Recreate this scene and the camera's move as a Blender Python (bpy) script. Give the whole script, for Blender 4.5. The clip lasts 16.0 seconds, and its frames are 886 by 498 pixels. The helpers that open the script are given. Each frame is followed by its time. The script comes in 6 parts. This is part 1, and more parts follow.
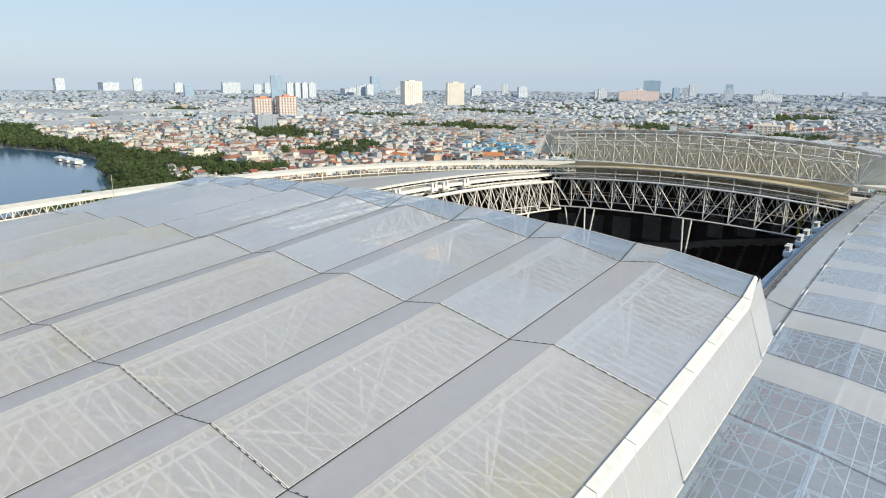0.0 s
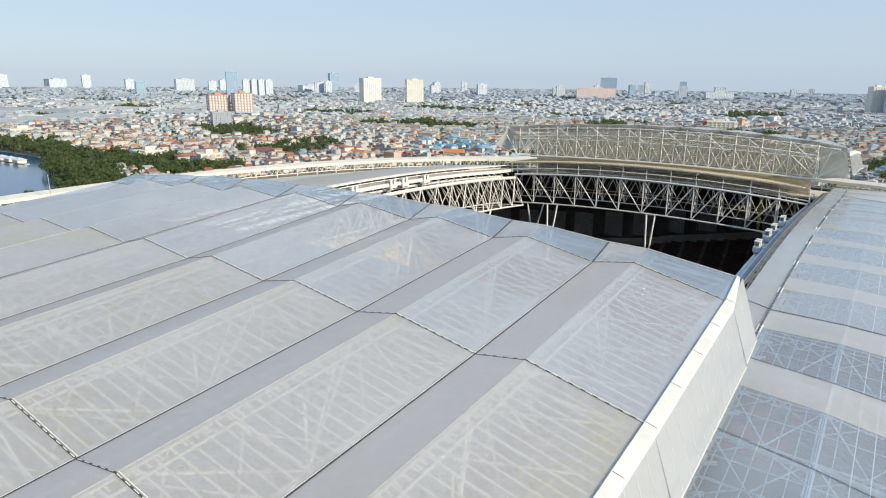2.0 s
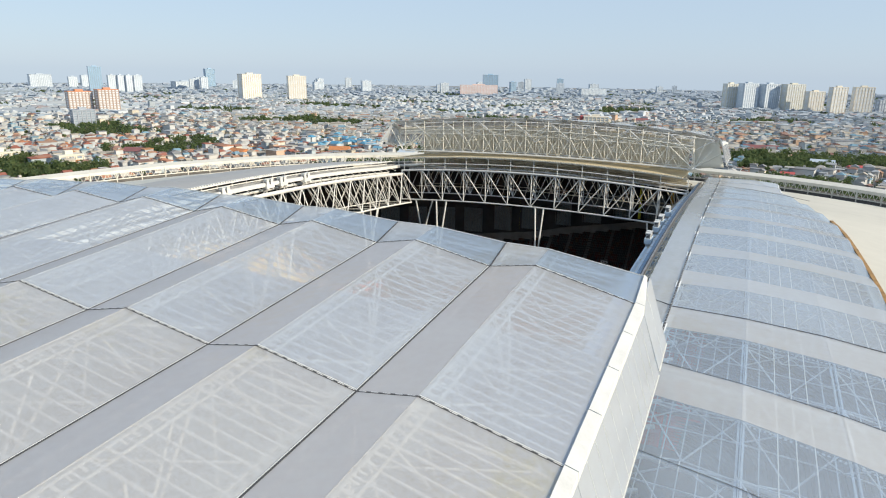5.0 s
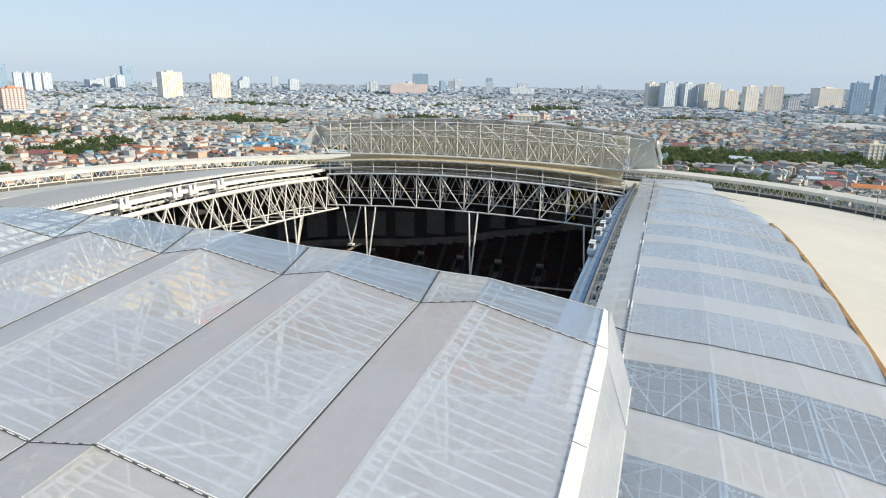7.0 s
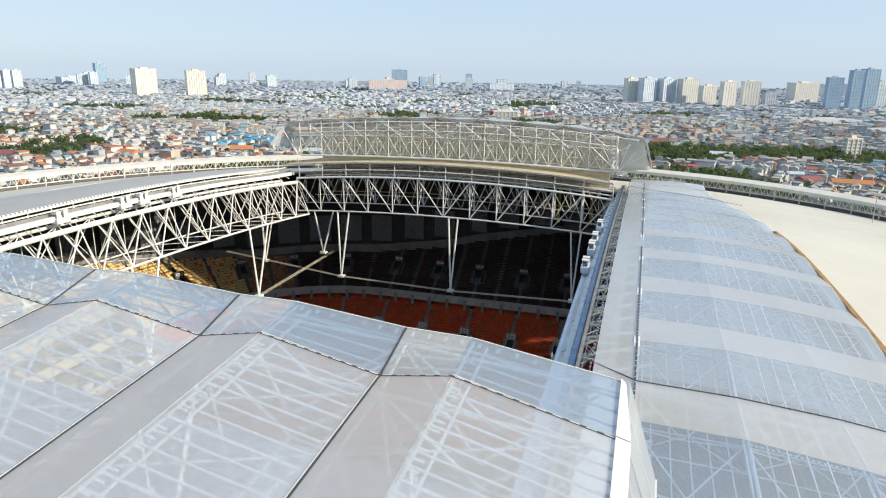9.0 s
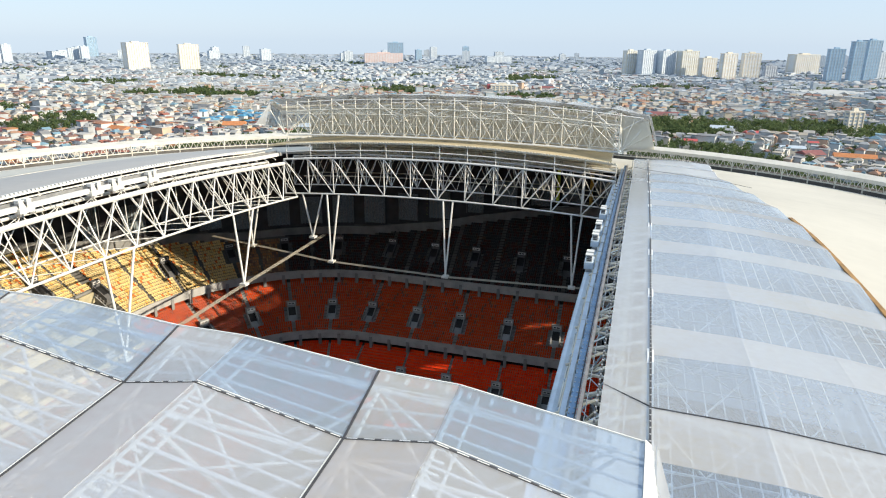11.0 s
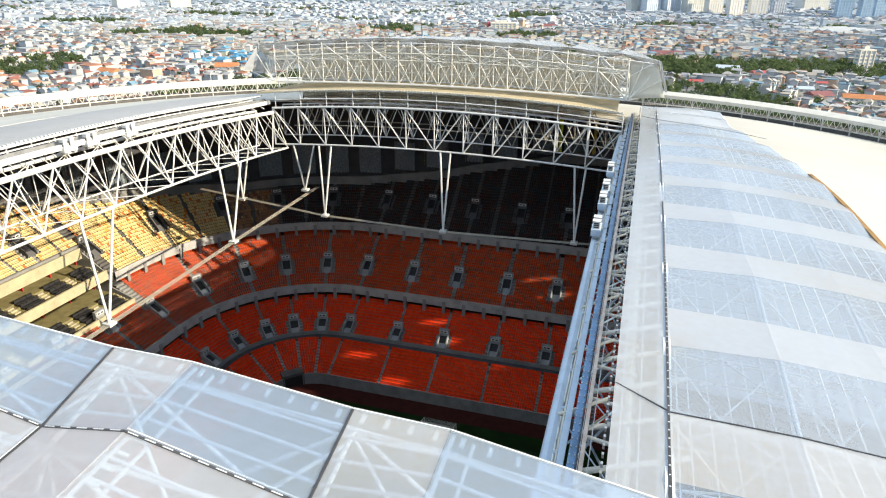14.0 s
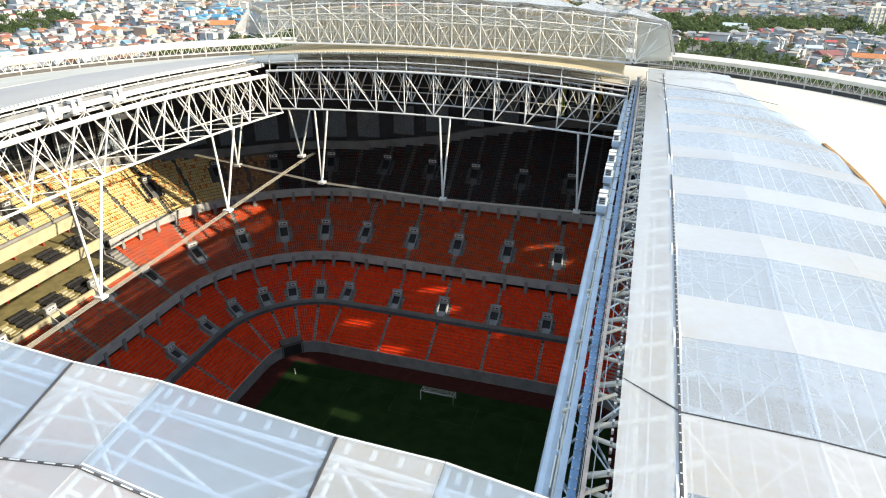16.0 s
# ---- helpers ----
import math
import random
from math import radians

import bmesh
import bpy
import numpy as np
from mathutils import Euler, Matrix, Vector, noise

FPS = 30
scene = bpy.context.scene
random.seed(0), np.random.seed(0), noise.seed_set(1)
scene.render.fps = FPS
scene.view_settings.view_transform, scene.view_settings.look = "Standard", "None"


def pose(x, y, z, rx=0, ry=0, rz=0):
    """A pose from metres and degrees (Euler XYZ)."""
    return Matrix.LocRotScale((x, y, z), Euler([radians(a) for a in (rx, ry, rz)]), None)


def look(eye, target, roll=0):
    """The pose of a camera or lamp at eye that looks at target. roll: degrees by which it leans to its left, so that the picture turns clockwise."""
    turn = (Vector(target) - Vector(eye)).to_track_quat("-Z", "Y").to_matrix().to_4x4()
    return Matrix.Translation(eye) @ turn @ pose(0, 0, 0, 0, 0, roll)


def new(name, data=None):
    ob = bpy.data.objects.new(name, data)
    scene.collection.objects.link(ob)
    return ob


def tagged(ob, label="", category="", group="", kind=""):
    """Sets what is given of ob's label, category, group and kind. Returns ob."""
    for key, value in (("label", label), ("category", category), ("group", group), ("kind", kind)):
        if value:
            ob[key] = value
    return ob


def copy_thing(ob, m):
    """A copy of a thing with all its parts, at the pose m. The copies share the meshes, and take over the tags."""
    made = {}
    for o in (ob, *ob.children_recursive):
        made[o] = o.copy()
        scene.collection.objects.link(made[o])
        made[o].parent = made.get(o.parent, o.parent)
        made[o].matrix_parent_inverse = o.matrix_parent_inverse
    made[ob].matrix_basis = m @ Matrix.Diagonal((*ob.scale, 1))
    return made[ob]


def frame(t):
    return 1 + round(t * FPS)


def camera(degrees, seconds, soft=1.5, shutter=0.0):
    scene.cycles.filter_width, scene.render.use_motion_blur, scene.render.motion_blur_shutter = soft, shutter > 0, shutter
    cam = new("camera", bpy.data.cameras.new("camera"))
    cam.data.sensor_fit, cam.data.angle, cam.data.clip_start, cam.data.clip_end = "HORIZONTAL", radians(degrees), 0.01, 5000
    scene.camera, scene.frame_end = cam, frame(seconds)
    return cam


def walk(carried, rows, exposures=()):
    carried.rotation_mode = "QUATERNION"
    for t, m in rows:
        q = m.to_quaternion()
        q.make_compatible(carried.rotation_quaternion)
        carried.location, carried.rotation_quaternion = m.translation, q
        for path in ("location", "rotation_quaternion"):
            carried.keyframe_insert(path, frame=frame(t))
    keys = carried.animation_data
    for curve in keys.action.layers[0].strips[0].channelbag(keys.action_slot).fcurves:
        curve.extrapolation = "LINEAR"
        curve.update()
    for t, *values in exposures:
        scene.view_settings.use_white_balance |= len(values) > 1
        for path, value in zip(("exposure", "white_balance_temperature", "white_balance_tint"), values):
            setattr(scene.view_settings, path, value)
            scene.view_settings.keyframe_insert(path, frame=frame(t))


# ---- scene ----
cam = camera(68.4, 16.0, soft=1.1)
PATH = [
    (0, (48.304, -100.0, 93.128), (47.114, -98.475, 92.619), 0.4),
    (0.5, (47.505, -98.871, 92.86), (46.323, -97.341, 92.35), 0.3),
    (1, (46.734, -97.761, 92.612), (45.568, -96.219, 92.099), 0.4),
    (1.5, (45.915, -96.57, 92.363), (44.779, -95.007, 91.848), 0.4),
    (2, (45.239, -95.491, 92.097), (44.145, -93.898, 91.581), 0.5),
    (2.5, (44.568, -94.378, 91.864), (43.522, -92.754, 91.346), 0.6),
    (3, (44.018, -93.299, 91.651), (43.018, -91.647, 91.131), 0.5),
    (3.5, (43.479, -92.238, 91.405), (42.526, -90.559, 90.884), 0.6),
    (4, (42.998, -91.26, 91.221), (42.094, -89.554, 90.699), 0.7),
    (6.5, (39.864, -82.688, 90.618), (39.206, -80.873, 90.098), 0.9),
    (7, (38.991, -80.051, 90.625), (38.376, -78.221, 90.104), 1.0),
    (7.5, (38.253, -77.372, 90.656), (37.669, -75.532, 90.134), 1.0),
    (8, (37.57, -74.761, 90.685), (36.997, -72.918, 90.16), 0.9),
    (10.5, (35.262, -64.715, 90.863), (34.715, -62.88, 90.287), 0.7),
    (11, (35.067, -63.388, 90.99), (34.521, -61.561, 90.384), 0.6),
    (11.5, (34.838, -62.252, 91.166), (34.296, -60.434, 90.533), 0.6),
    (12, (34.602, -61.143, 91.246), (34.062, -59.335, 90.584), 0.5),
    (12.5, (34.34, -60.151, 91.29), (33.803, -58.351, 90.603), 0.5),
    (13, (34.175, -59.248, 91.414), (33.641, -57.458, 90.699), 0.4),
    (13.5, (33.956, -58.408, 91.496), (33.426, -56.628, 90.754), 0.5),
    (14, (33.781, -57.646, 91.608), (33.255, -55.877, 90.837), 0.4),
    (14.5, (33.62, -56.947, 91.723), (33.097, -55.189, 90.926), 0.4),
    (15, (33.43, -56.135, 91.755), (32.91, -54.389, 90.93), 0.4),
    (15.5, (33.266, -55.369, 91.845), (32.749, -53.636, 90.991), 0.4),
    (16, (33.09, -54.64, 91.922), (32.577, -52.918, 91.042), 0.4),
]
walk(cam, [(t, look(eye, target, roll)) for t, eye, target, roll in PATH],
     [(0, 0.31, 6640, 10), (7, 0.39, 6600, 10), (11, 0.62, 6630, 10), (13.5, 0.83, 6680, 10), (16, 1.02, 6700, 10)])

# ---- world and sun ----
SUN = Vector((1.0, -0.06, 0.0)).normalized()
SUN_EL = radians(24.2)
world = bpy.data.worlds.new("sky")
scene.world = world
world.use_nodes = True
wn, wl = world.node_tree.nodes, world.node_tree.links
sky = wn.new("ShaderNodeTexSky")
sky.sky_type, sky.sun_disc = "NISHITA", False
sky.sun_elevation, sky.sun_rotation = SUN_EL, math.atan2(SUN.x, SUN.y)
sky.altitude, sky.air_density, sky.dust_density, sky.ozone_density = 60, 1.0, 0.6, 3.0
haze = wn.new("ShaderNodeMix")
haze.data_type = "RGBA"
haze.inputs[0].default_value = 0.76
haze.inputs[7].default_value = (4.4, 5.54, 6.95, 1)
wl.new(sky.outputs[0], haze.inputs[6])
wl.new(haze.outputs[2], wn["Background"].inputs[0])
wn["Background"].inputs[1].default_value = 0.10
sun = new("sun", bpy.data.lights.new("sun", "SUN"))
sun.data.energy, sun.data.angle, sun.data.color = 4.3, radians(0.5), (1.0, 0.89, 0.70)
to_sun = Vector((SUN.x * math.cos(SUN_EL), SUN.y * math.cos(SUN_EL), math.sin(SUN_EL)))
sun.matrix_world = look((0, 0, 300), Vector((0, 0, 300)) - to_sun)

# ---- materials ----
def material(name):
    m = bpy.data.materials.new(name)
    m.use_nodes = True
    return m, m.node_tree.nodes, m.node_tree.links, m.node_tree.nodes["Principled BSDF"]


def ramp(nodes, stops):
    r = nodes.new("ShaderNodeValToRGB")
    while len(r.color_ramp.elements) < len(stops):
        r.color_ramp.elements.new(0.5)
    for e, (p, c) in zip(r.color_ramp.elements, stops):
        e.position, e.color = p, (*c, 1)
    return r


def paint(name, color, rough=0.5, metal=0.0, var=0.12, scale=0.6, bump=0.0, fine=9.0):
    """Painted or raw surface, with stains and grain at two scales."""
    m, n, l, b = material(name)
    co = n.new("ShaderNodeTexCoord")
    big, small = n.new("ShaderNodeTexNoise"), n.new("ShaderNodeTexNoise")
    big.inputs["Scale"].default_value, big.inputs["Detail"].default_value = scale, 6
    small.inputs["Scale"].default_value, small.inputs["Detail"].default_value = scale * fine, 3
    geo = n.new("ShaderNodeNewGeometry")
    l.new(geo.outputs["Position"], big.inputs[0]); l.new(geo.outputs["Position"], small.inputs[0])
    mix = n.new("ShaderNodeMath"); mix.operation = "MULTIPLY_ADD"
    l.new(small.outputs[0], mix.inputs[0]); mix.inputs[1].default_value = 0.4
    l.new(big.outputs[0], mix.inputs[2])
    r = ramp(n, [(0.35, [c * (1 - var * 2) for c in color]), (0.7, color), (0.95, [min(1, c * (1 + var)) for c in color])])
    l.new(mix.outputs[0], r.inputs[0]); l.new(r.outputs[0], b.inputs["Base Color"])
    b.inputs["Roughness"].default_value, b.inputs["Metallic"].default_value = rough, metal
    if rough > 0.8:
        b.inputs["Specular IOR Level"].default_value = 0.1
    if bump:
        bp = n.new("ShaderNodeBump"); bp.inputs["Strength"].default_value = bump
        l.new(mix.outputs[0], bp.inputs["Height"]); l.new(bp.outputs[0], b.inputs["Normal"])
    return m


def sheet(name, color, clear, rough=0.3, tint=(0.9, 0.95, 1.0), warmth=0.0, soft=0.0):
    """Milky roof film: part of the light goes straight through, the rest scatters."""
    m, n, l, b = material(name)
    geo, big, small = n.new("ShaderNodeNewGeometry"), n.new("ShaderNodeTexNoise"), n.new("ShaderNodeTexNoise")
    big.inputs["Scale"].default_value, big.inputs["Detail"].default_value = 0.07, 5
    small.inputs["Scale"].default_value, small.inputs["Detail"].default_value = 1.7, 4
    l.new(geo.outputs["Position"], big.inputs[0]); l.new(geo.outputs["Position"], small.inputs[0])
    add = n.new("ShaderNodeMath"); add.operation = "MULTIPLY_ADD"
    l.new(small.outputs[0], add.inputs[0]); add.inputs[1].default_value = 0.35; l.new(big.outputs[0], add.inputs[2])
    # warm patches in the colour stand in for the lit interior below
    r = ramp(n, [(0.48 + warmth, (color[0] * 1.04, color[1] * 0.98, color[2] * (0.78 if warmth else 0.90))), (0.62 + 1.4 * warmth, (color[0] * 1.0, color[1] * 0.98, color[2] * 0.97)), (0.92, color)])
    l.new(add.outputs[0], r.inputs[0]); l.new(r.outputs[0], b.inputs["Base Color"])
    b.inputs["Roughness"].default_value = rough
    tr, mix = n.new("ShaderNodeBsdfTransparent"), n.new("ShaderNodeMixShader")
    tr.inputs[0].default_value = (*tint, 1)
    fac = n.new("ShaderNodeMapRange")
    fac.inputs[1].default_value, fac.inputs[2].default_value = 0.35, 0.95
    fac.inputs[3].default_value, fac.inputs[4].default_value = clear * 1.08, clear * 0.92
    l.new(add.outputs[0], fac.inputs[0]); l.new(fac.outputs[0], mix.inputs[0])
    l.new(b.outputs[0], mix.inputs[1]); l.new(tr.outputs[0], mix.inputs[2])
    if soft:
        # the film is slightly frosted: what lies deeper below shows softer
        rf, both = n.new("ShaderNodeBsdfRefraction"), n.new("ShaderNodeMixShader")
        rf.inputs["Color"].default_value, rf.inputs["Roughness"].default_value, rf.inputs["IOR"].default_value = (*tint, 1), 0.35, 1.03
        both.inputs[0].default_value = soft
        l.new(tr.outputs[0], both.inputs[1]); l.new(rf.outputs[0], both.inputs[2]); l.new(both.outputs[0], mix.inputs[2])
    # smooth surface: the sky mirrors at low angles
    lw, gl, top = n.new("ShaderNodeLayerWeight"), n.new("ShaderNodeBsdfGlossy"), n.new("ShaderNodeMixShader")
    pw, fr = n.new("ShaderNodeMath"), n.new("ShaderNodeMath")
    pw.operation, fr.operation = "POWER", "MULTIPLY_ADD"
    lw.inputs[0].default_value, pw.inputs[1].default_value = 0.5, 5.0
    fr.inputs[1].default_value, fr.inputs[2].default_value = 0.55, 0.02
    l.new(lw.outputs["Facing"], pw.inputs[0]); l.new(pw.outputs[0], fr.inputs[0])
    gl.inputs["Roughness"].default_value = 0.16
    l.new(fr.outputs[0], top.inputs[0]); l.new(mix.outputs[0], top.inputs[1]); l.new(gl.outputs[0], top.inputs[2])
    l.new(top.outputs[0], n["Material Output"].inputs[0])
    return m


def glow_through(m, share, tint):
    """Lets light pass diffusely through a thin cloth or leaf."""
    n, l = m.node_tree.nodes, m.node_tree.links
    out = n["Material Output"]
    old = out.inputs[0].links[0].from_socket
    t, mix = n.new("ShaderNodeBsdfTranslucent"), n.new("ShaderNodeMixShader")
    t.inputs[0].default_value = (*tint, 1)
    mix.inputs[0].default_value = share
    l.new(old, mix.inputs[1]); l.new(t.outputs[0], mix.inputs[2]); l.new(mix.outputs[0], out.inputs[0])
    return m


def islands(name, stops, rough=0.7, scale=0.5, constant=True, stain=0.7):
    """A colour for each island of the mesh, dirtied by noise."""
    m, n, l, b = material(name)
    geo, noi = n.new("ShaderNodeNewGeometry"), n.new("ShaderNodeTexNoise")
    r = ramp(n, stops)
    if constant:
        r.color_ramp.interpolation = "CONSTANT"
    l.new(geo.outputs["Random Per Island"], r.inputs[0])
    noi.inputs["Scale"].default_value, noi.inputs["Detail"].default_value = scale, 5
    l.new(geo.outputs["Position"], noi.inputs[0])
    mul = n.new("ShaderNodeMix"); mul.data_type, mul.blend_type = "RGBA", "MULTIPLY"
    mul.inputs[0].default_value = stain
    dirt = ramp(n, [(0.3, (0.55, 0.53, 0.5)), (0.65, (1, 1, 1))])
    l.new(noi.outputs[0], dirt.inputs[0])
    l.new(r.outputs[0], mul.inputs[6]); l.new(dirt.outputs[0], mul.inputs[7]); l.new(mul.outputs[2], b.inputs["Base Color"])
    b.inputs["Roughness"].default_value, b.inputs["Specular IOR Level"].default_value = rough, 0.15
    return m


FILM = sheet("milky_film", (0.71, 0.725, 0.745), 0.70, soft=0.12)
FAR_FILM = sheet("far_film", (0.76, 0.76, 0.75), 0.66, 0.35, (0.97, 0.97, 0.96))
FAR_LIP = sheet("far_front_film", (0.74, 0.75, 0.76), 0.36, 0.35, (0.95, 0.97, 0.98))
# Rear rows tinted warmer, the lit beige stands put into the film colour.
WARM_FILM = sheet("warm_milky_film", (0.72, 0.727, 0.732), 0.69, 0.3, (0.94, 0.95, 0.96), 0.035, 0.12)
# Blue of the mirrored sky and dark bowl put into this film's colour.
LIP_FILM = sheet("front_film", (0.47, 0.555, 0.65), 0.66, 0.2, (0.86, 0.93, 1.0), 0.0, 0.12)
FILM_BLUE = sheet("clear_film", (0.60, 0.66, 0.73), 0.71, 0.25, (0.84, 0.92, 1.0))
# Lighter copies of the clear film, grazing sheen put into the colour.
FAR_SHEEN_FILM = sheet("far_sheen_film", (0.70, 0.74, 0.775), 0.62, 0.25, (0.84, 0.92, 1.0))
MID_SHEEN_FILM = sheet("mid_sheen_film", (0.67, 0.705, 0.735), 0.66, 0.25, (0.84, 0.92, 1.0))
# Liners are added sheets that hide the depths and dim the light.
LINER = sheet("added_liner", (0.29, 0.38, 0.49), 0.20, 0.6)
SIDE_LINER = sheet("added_side_liner", (0.52, 0.58, 0.64), 0.20, 0.6)
# Cream one stands in for the sunlit interior seen from above.
WARM_LINER = sheet("added_cream_liner", (0.60, 0.545, 0.42), 0.30, 0.6, (1.0, 0.93, 0.8))
FILM_SIDE = sheet("skirt_film", (0.52, 0.55, 0.58), 0.45)
GREY_SHEET = sheet("grey_film", (0.69, 0.67, 0.66), 0.46, 0.45, (1.0, 0.97, 0.95))
PALE_SHEET = sheet("pale_film", (0.75, 0.755, 0.755), 0.58, 0.4)
STRIP_SHEET = sheet("eave_film", (0.73, 0.745, 0.75), 0.62, 0.3)
CREAM = paint("cream_roofing", (0.55, 0.525, 0.455), 0.6, 0, 0.08, 0.05)
WHITE = paint("white_steel", (0.67, 0.67, 0.645), 0.4, 0, 0.08, 0.8)
# Steel toned cream, the warm light on it put into the colour.
CREAM_LIT_STEEL = paint("cream_lit_steel", (0.80, 0.77, 0.68), 0.5, 0, 0.08, 0.8)
FRAME = paint("frame_steel", (0.80, 0.80, 0.79), 0.5, 0, 0.06, 0.8)
LADDER = paint("ladder_steel", (0.66, 0.66, 0.64), 0.5, 0, 0.06, 0.8)
PURLIN = paint("purlin_steel", (0.60, 0.61, 0.63), 0.5, 0, 0.06, 0.8)
INNER = paint("inner_steel", (0.62, 0.62, 0.61), 0.5, 0, 0.1, 0.8)
CANVAS = paint("cream_canvas", (0.80, 0.78, 0.70), 0.7, 0, 0.10, 0.3)
glow_through(CANVAS, 0.55, (0.85, 0.82, 0.74))
RIM_PAINT = paint("rim_paint", (0.62, 0.60, 0.535), 0.6, 0, 0.10, 0.3)
IVORY = paint("ivory_steel", (0.64, 0.60, 0.50), 0.5, 0, 0.15, 0.7)
PALEWALL = paint("pale_sheeting", (0.82, 0.79, 0.70), 0.7, 0, 0.12, 0.3)
glow_through(PALEWALL, 0.5, (0.80, 0.76, 0.66))
OCHRE = paint("ochre_sheeting", (0.52, 0.43, 0.27), 0.7, 0, 0.15, 0.2)
GREYROOF = paint("grey_roofing", (0.38, 0.365, 0.345), 0.5, 0, 0.06, 0.08)
# White steel of the right side, its blue shade put into the paint.
SHADE_BLUE = paint("shade_blue_paint", (0.50, 0.60, 0.70), 0.4, 0, 0.12, 0.6)
BLUE = paint("blue_rail_paint", (0.11, 0.22, 0.37), 0.4, 0, 0.25, 0.9)
RAIL_TAN = paint("worn_rail", (0.42, 0.36, 0.32), 0.5, 0.2, 0.25, 0.9)
STEEL = paint("bare_steel", (0.42, 0.42, 0.42), 0.4, 0.6, 0.2, 0.9)
DARK = paint("dark_gasket", (0.06, 0.06, 0.065), 0.7, 0, 0.2, 2.0)
RUST = paint("rusty_flashing", (0.36, 0.20, 0.07), 0.8, 0, 0.3, 0.8)
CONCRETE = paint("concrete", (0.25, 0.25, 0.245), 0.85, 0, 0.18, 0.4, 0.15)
# Darker copy of the concrete, with the shade under the roof put in.
SHADED_CONCRETE = paint("shaded_concrete", (0.13, 0.125, 0.12), 0.85, 0, 0.18, 0.4, 0.15)
FASCIA = paint("pale_fascia", (0.40, 0.40, 0.39), 0.85, 0, 0.18, 0.4, 0.15)
# Concrete of recesses and rear walls, darkened in colour for their shade.
RECESS_CONCRETE = paint("recess_shade_concrete", (0.075, 0.075, 0.08), 0.85, 0, 0.18, 0.4)
BLACK = paint("black_upholstery_and_shade", (0.015, 0.015, 0.017), 0.6, 0, 0.2, 2.0)
REDWALL = paint("red_wall", (0.40, 0.03, 0.02), 0.6, 0, 0.15, 1.0)
# Grass darkened to near black: the bowl's shade is in the colour.
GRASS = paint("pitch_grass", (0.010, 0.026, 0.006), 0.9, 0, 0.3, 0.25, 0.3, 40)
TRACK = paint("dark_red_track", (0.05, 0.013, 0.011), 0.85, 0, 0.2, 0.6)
RED_SEATS = islands("red_seats", [(0, (0.86, 0.058, 0.010)), (0.5, (0.90, 0.074, 0.012)), (0.85, (0.81, 0.046, 0.010))], 0.6, 0.3, True, 0.3)
MIX_SEATS = islands("red_and_grey_seats", [(0, (0.57, 0.062, 0.008)), (0.45, (0.60, 0.076, 0.010)), (0.90, (0.20, 0.09, 0.07)), (0.97, (0.55, 0.14, 0.04))], 0.6, 0.4, True, 0.4)
TOP_SEATS = islands("beige_and_orange_seats", [(0, (0.75, 0.57, 0.26)), (0.45, (0.78, 0.43, 0.12)), (0.56, (0.77, 0.60, 0.30)), (0.94, (0.70, 0.19, 0.04))], 0.6, 0.3, True, 0.35)

# Darker copies of the upper seats, with the roof's shade in the colour.
HALF_SHADED_SEATS = islands("half_shaded_upper_seats", [(0, (0.36, 0.20, 0.11)), (0.4, (0.46, 0.22, 0.09)), (0.7, (0.22, 0.12, 0.09)), (0.9, (0.50, 0.34, 0.17))], 0.6, 0.3, True, 0.35)
SHADED_SEATS = islands("shaded_upper_seats", [(0, (0.06, 0.016, 0.013)), (0.25, (0.036, 0.038, 0.043)), (0.88, (0.09, 0.018, 0.013)), (0.97, (0.10, 0.05, 0.025))], 0.5)

# ---- mesh helpers ----
def mesh_of(name, bm):
    me = bpy.data.meshes.new(name)
    bm.to_mesh(me)
    bm.free()
    return me


def thing(name, at, label, category, group="", kind=""):
    e = new(name)
    e.location = at
    e["base"] = list(at)
    return tagged(e, label, category, group, kind)


def part(name, bm, mat, parent=None, label="", kind="", smooth=False):
    me = bm if isinstance(bm, bpy.types.Mesh) else mesh_of(name, bm)
    if not me.materials:
        me.materials.append(mat)
    if smooth:
        me.polygons.foreach_set("use_smooth", [True] * len(me.polygons))
    ob = new(name, me)
    if parent is not None:
        ob.parent = parent
        ob.matrix_parent_inverse = Matrix.Translation(parent.get("base", (0, 0, 0))).inverted()
    return tagged(ob, label, kind=kind)


def quads(name, verts, faces):
    me = bpy.data.meshes.new(name)
    me.from_pydata([tuple(v) for v in verts], [], faces)
    me.update()
    return me


BOXF = [(0, 3, 2, 1), (4, 5, 6, 7), (0, 1, 5, 4), (1, 2, 6, 5), (2, 3, 7, 6), (3, 0, 4, 7)]


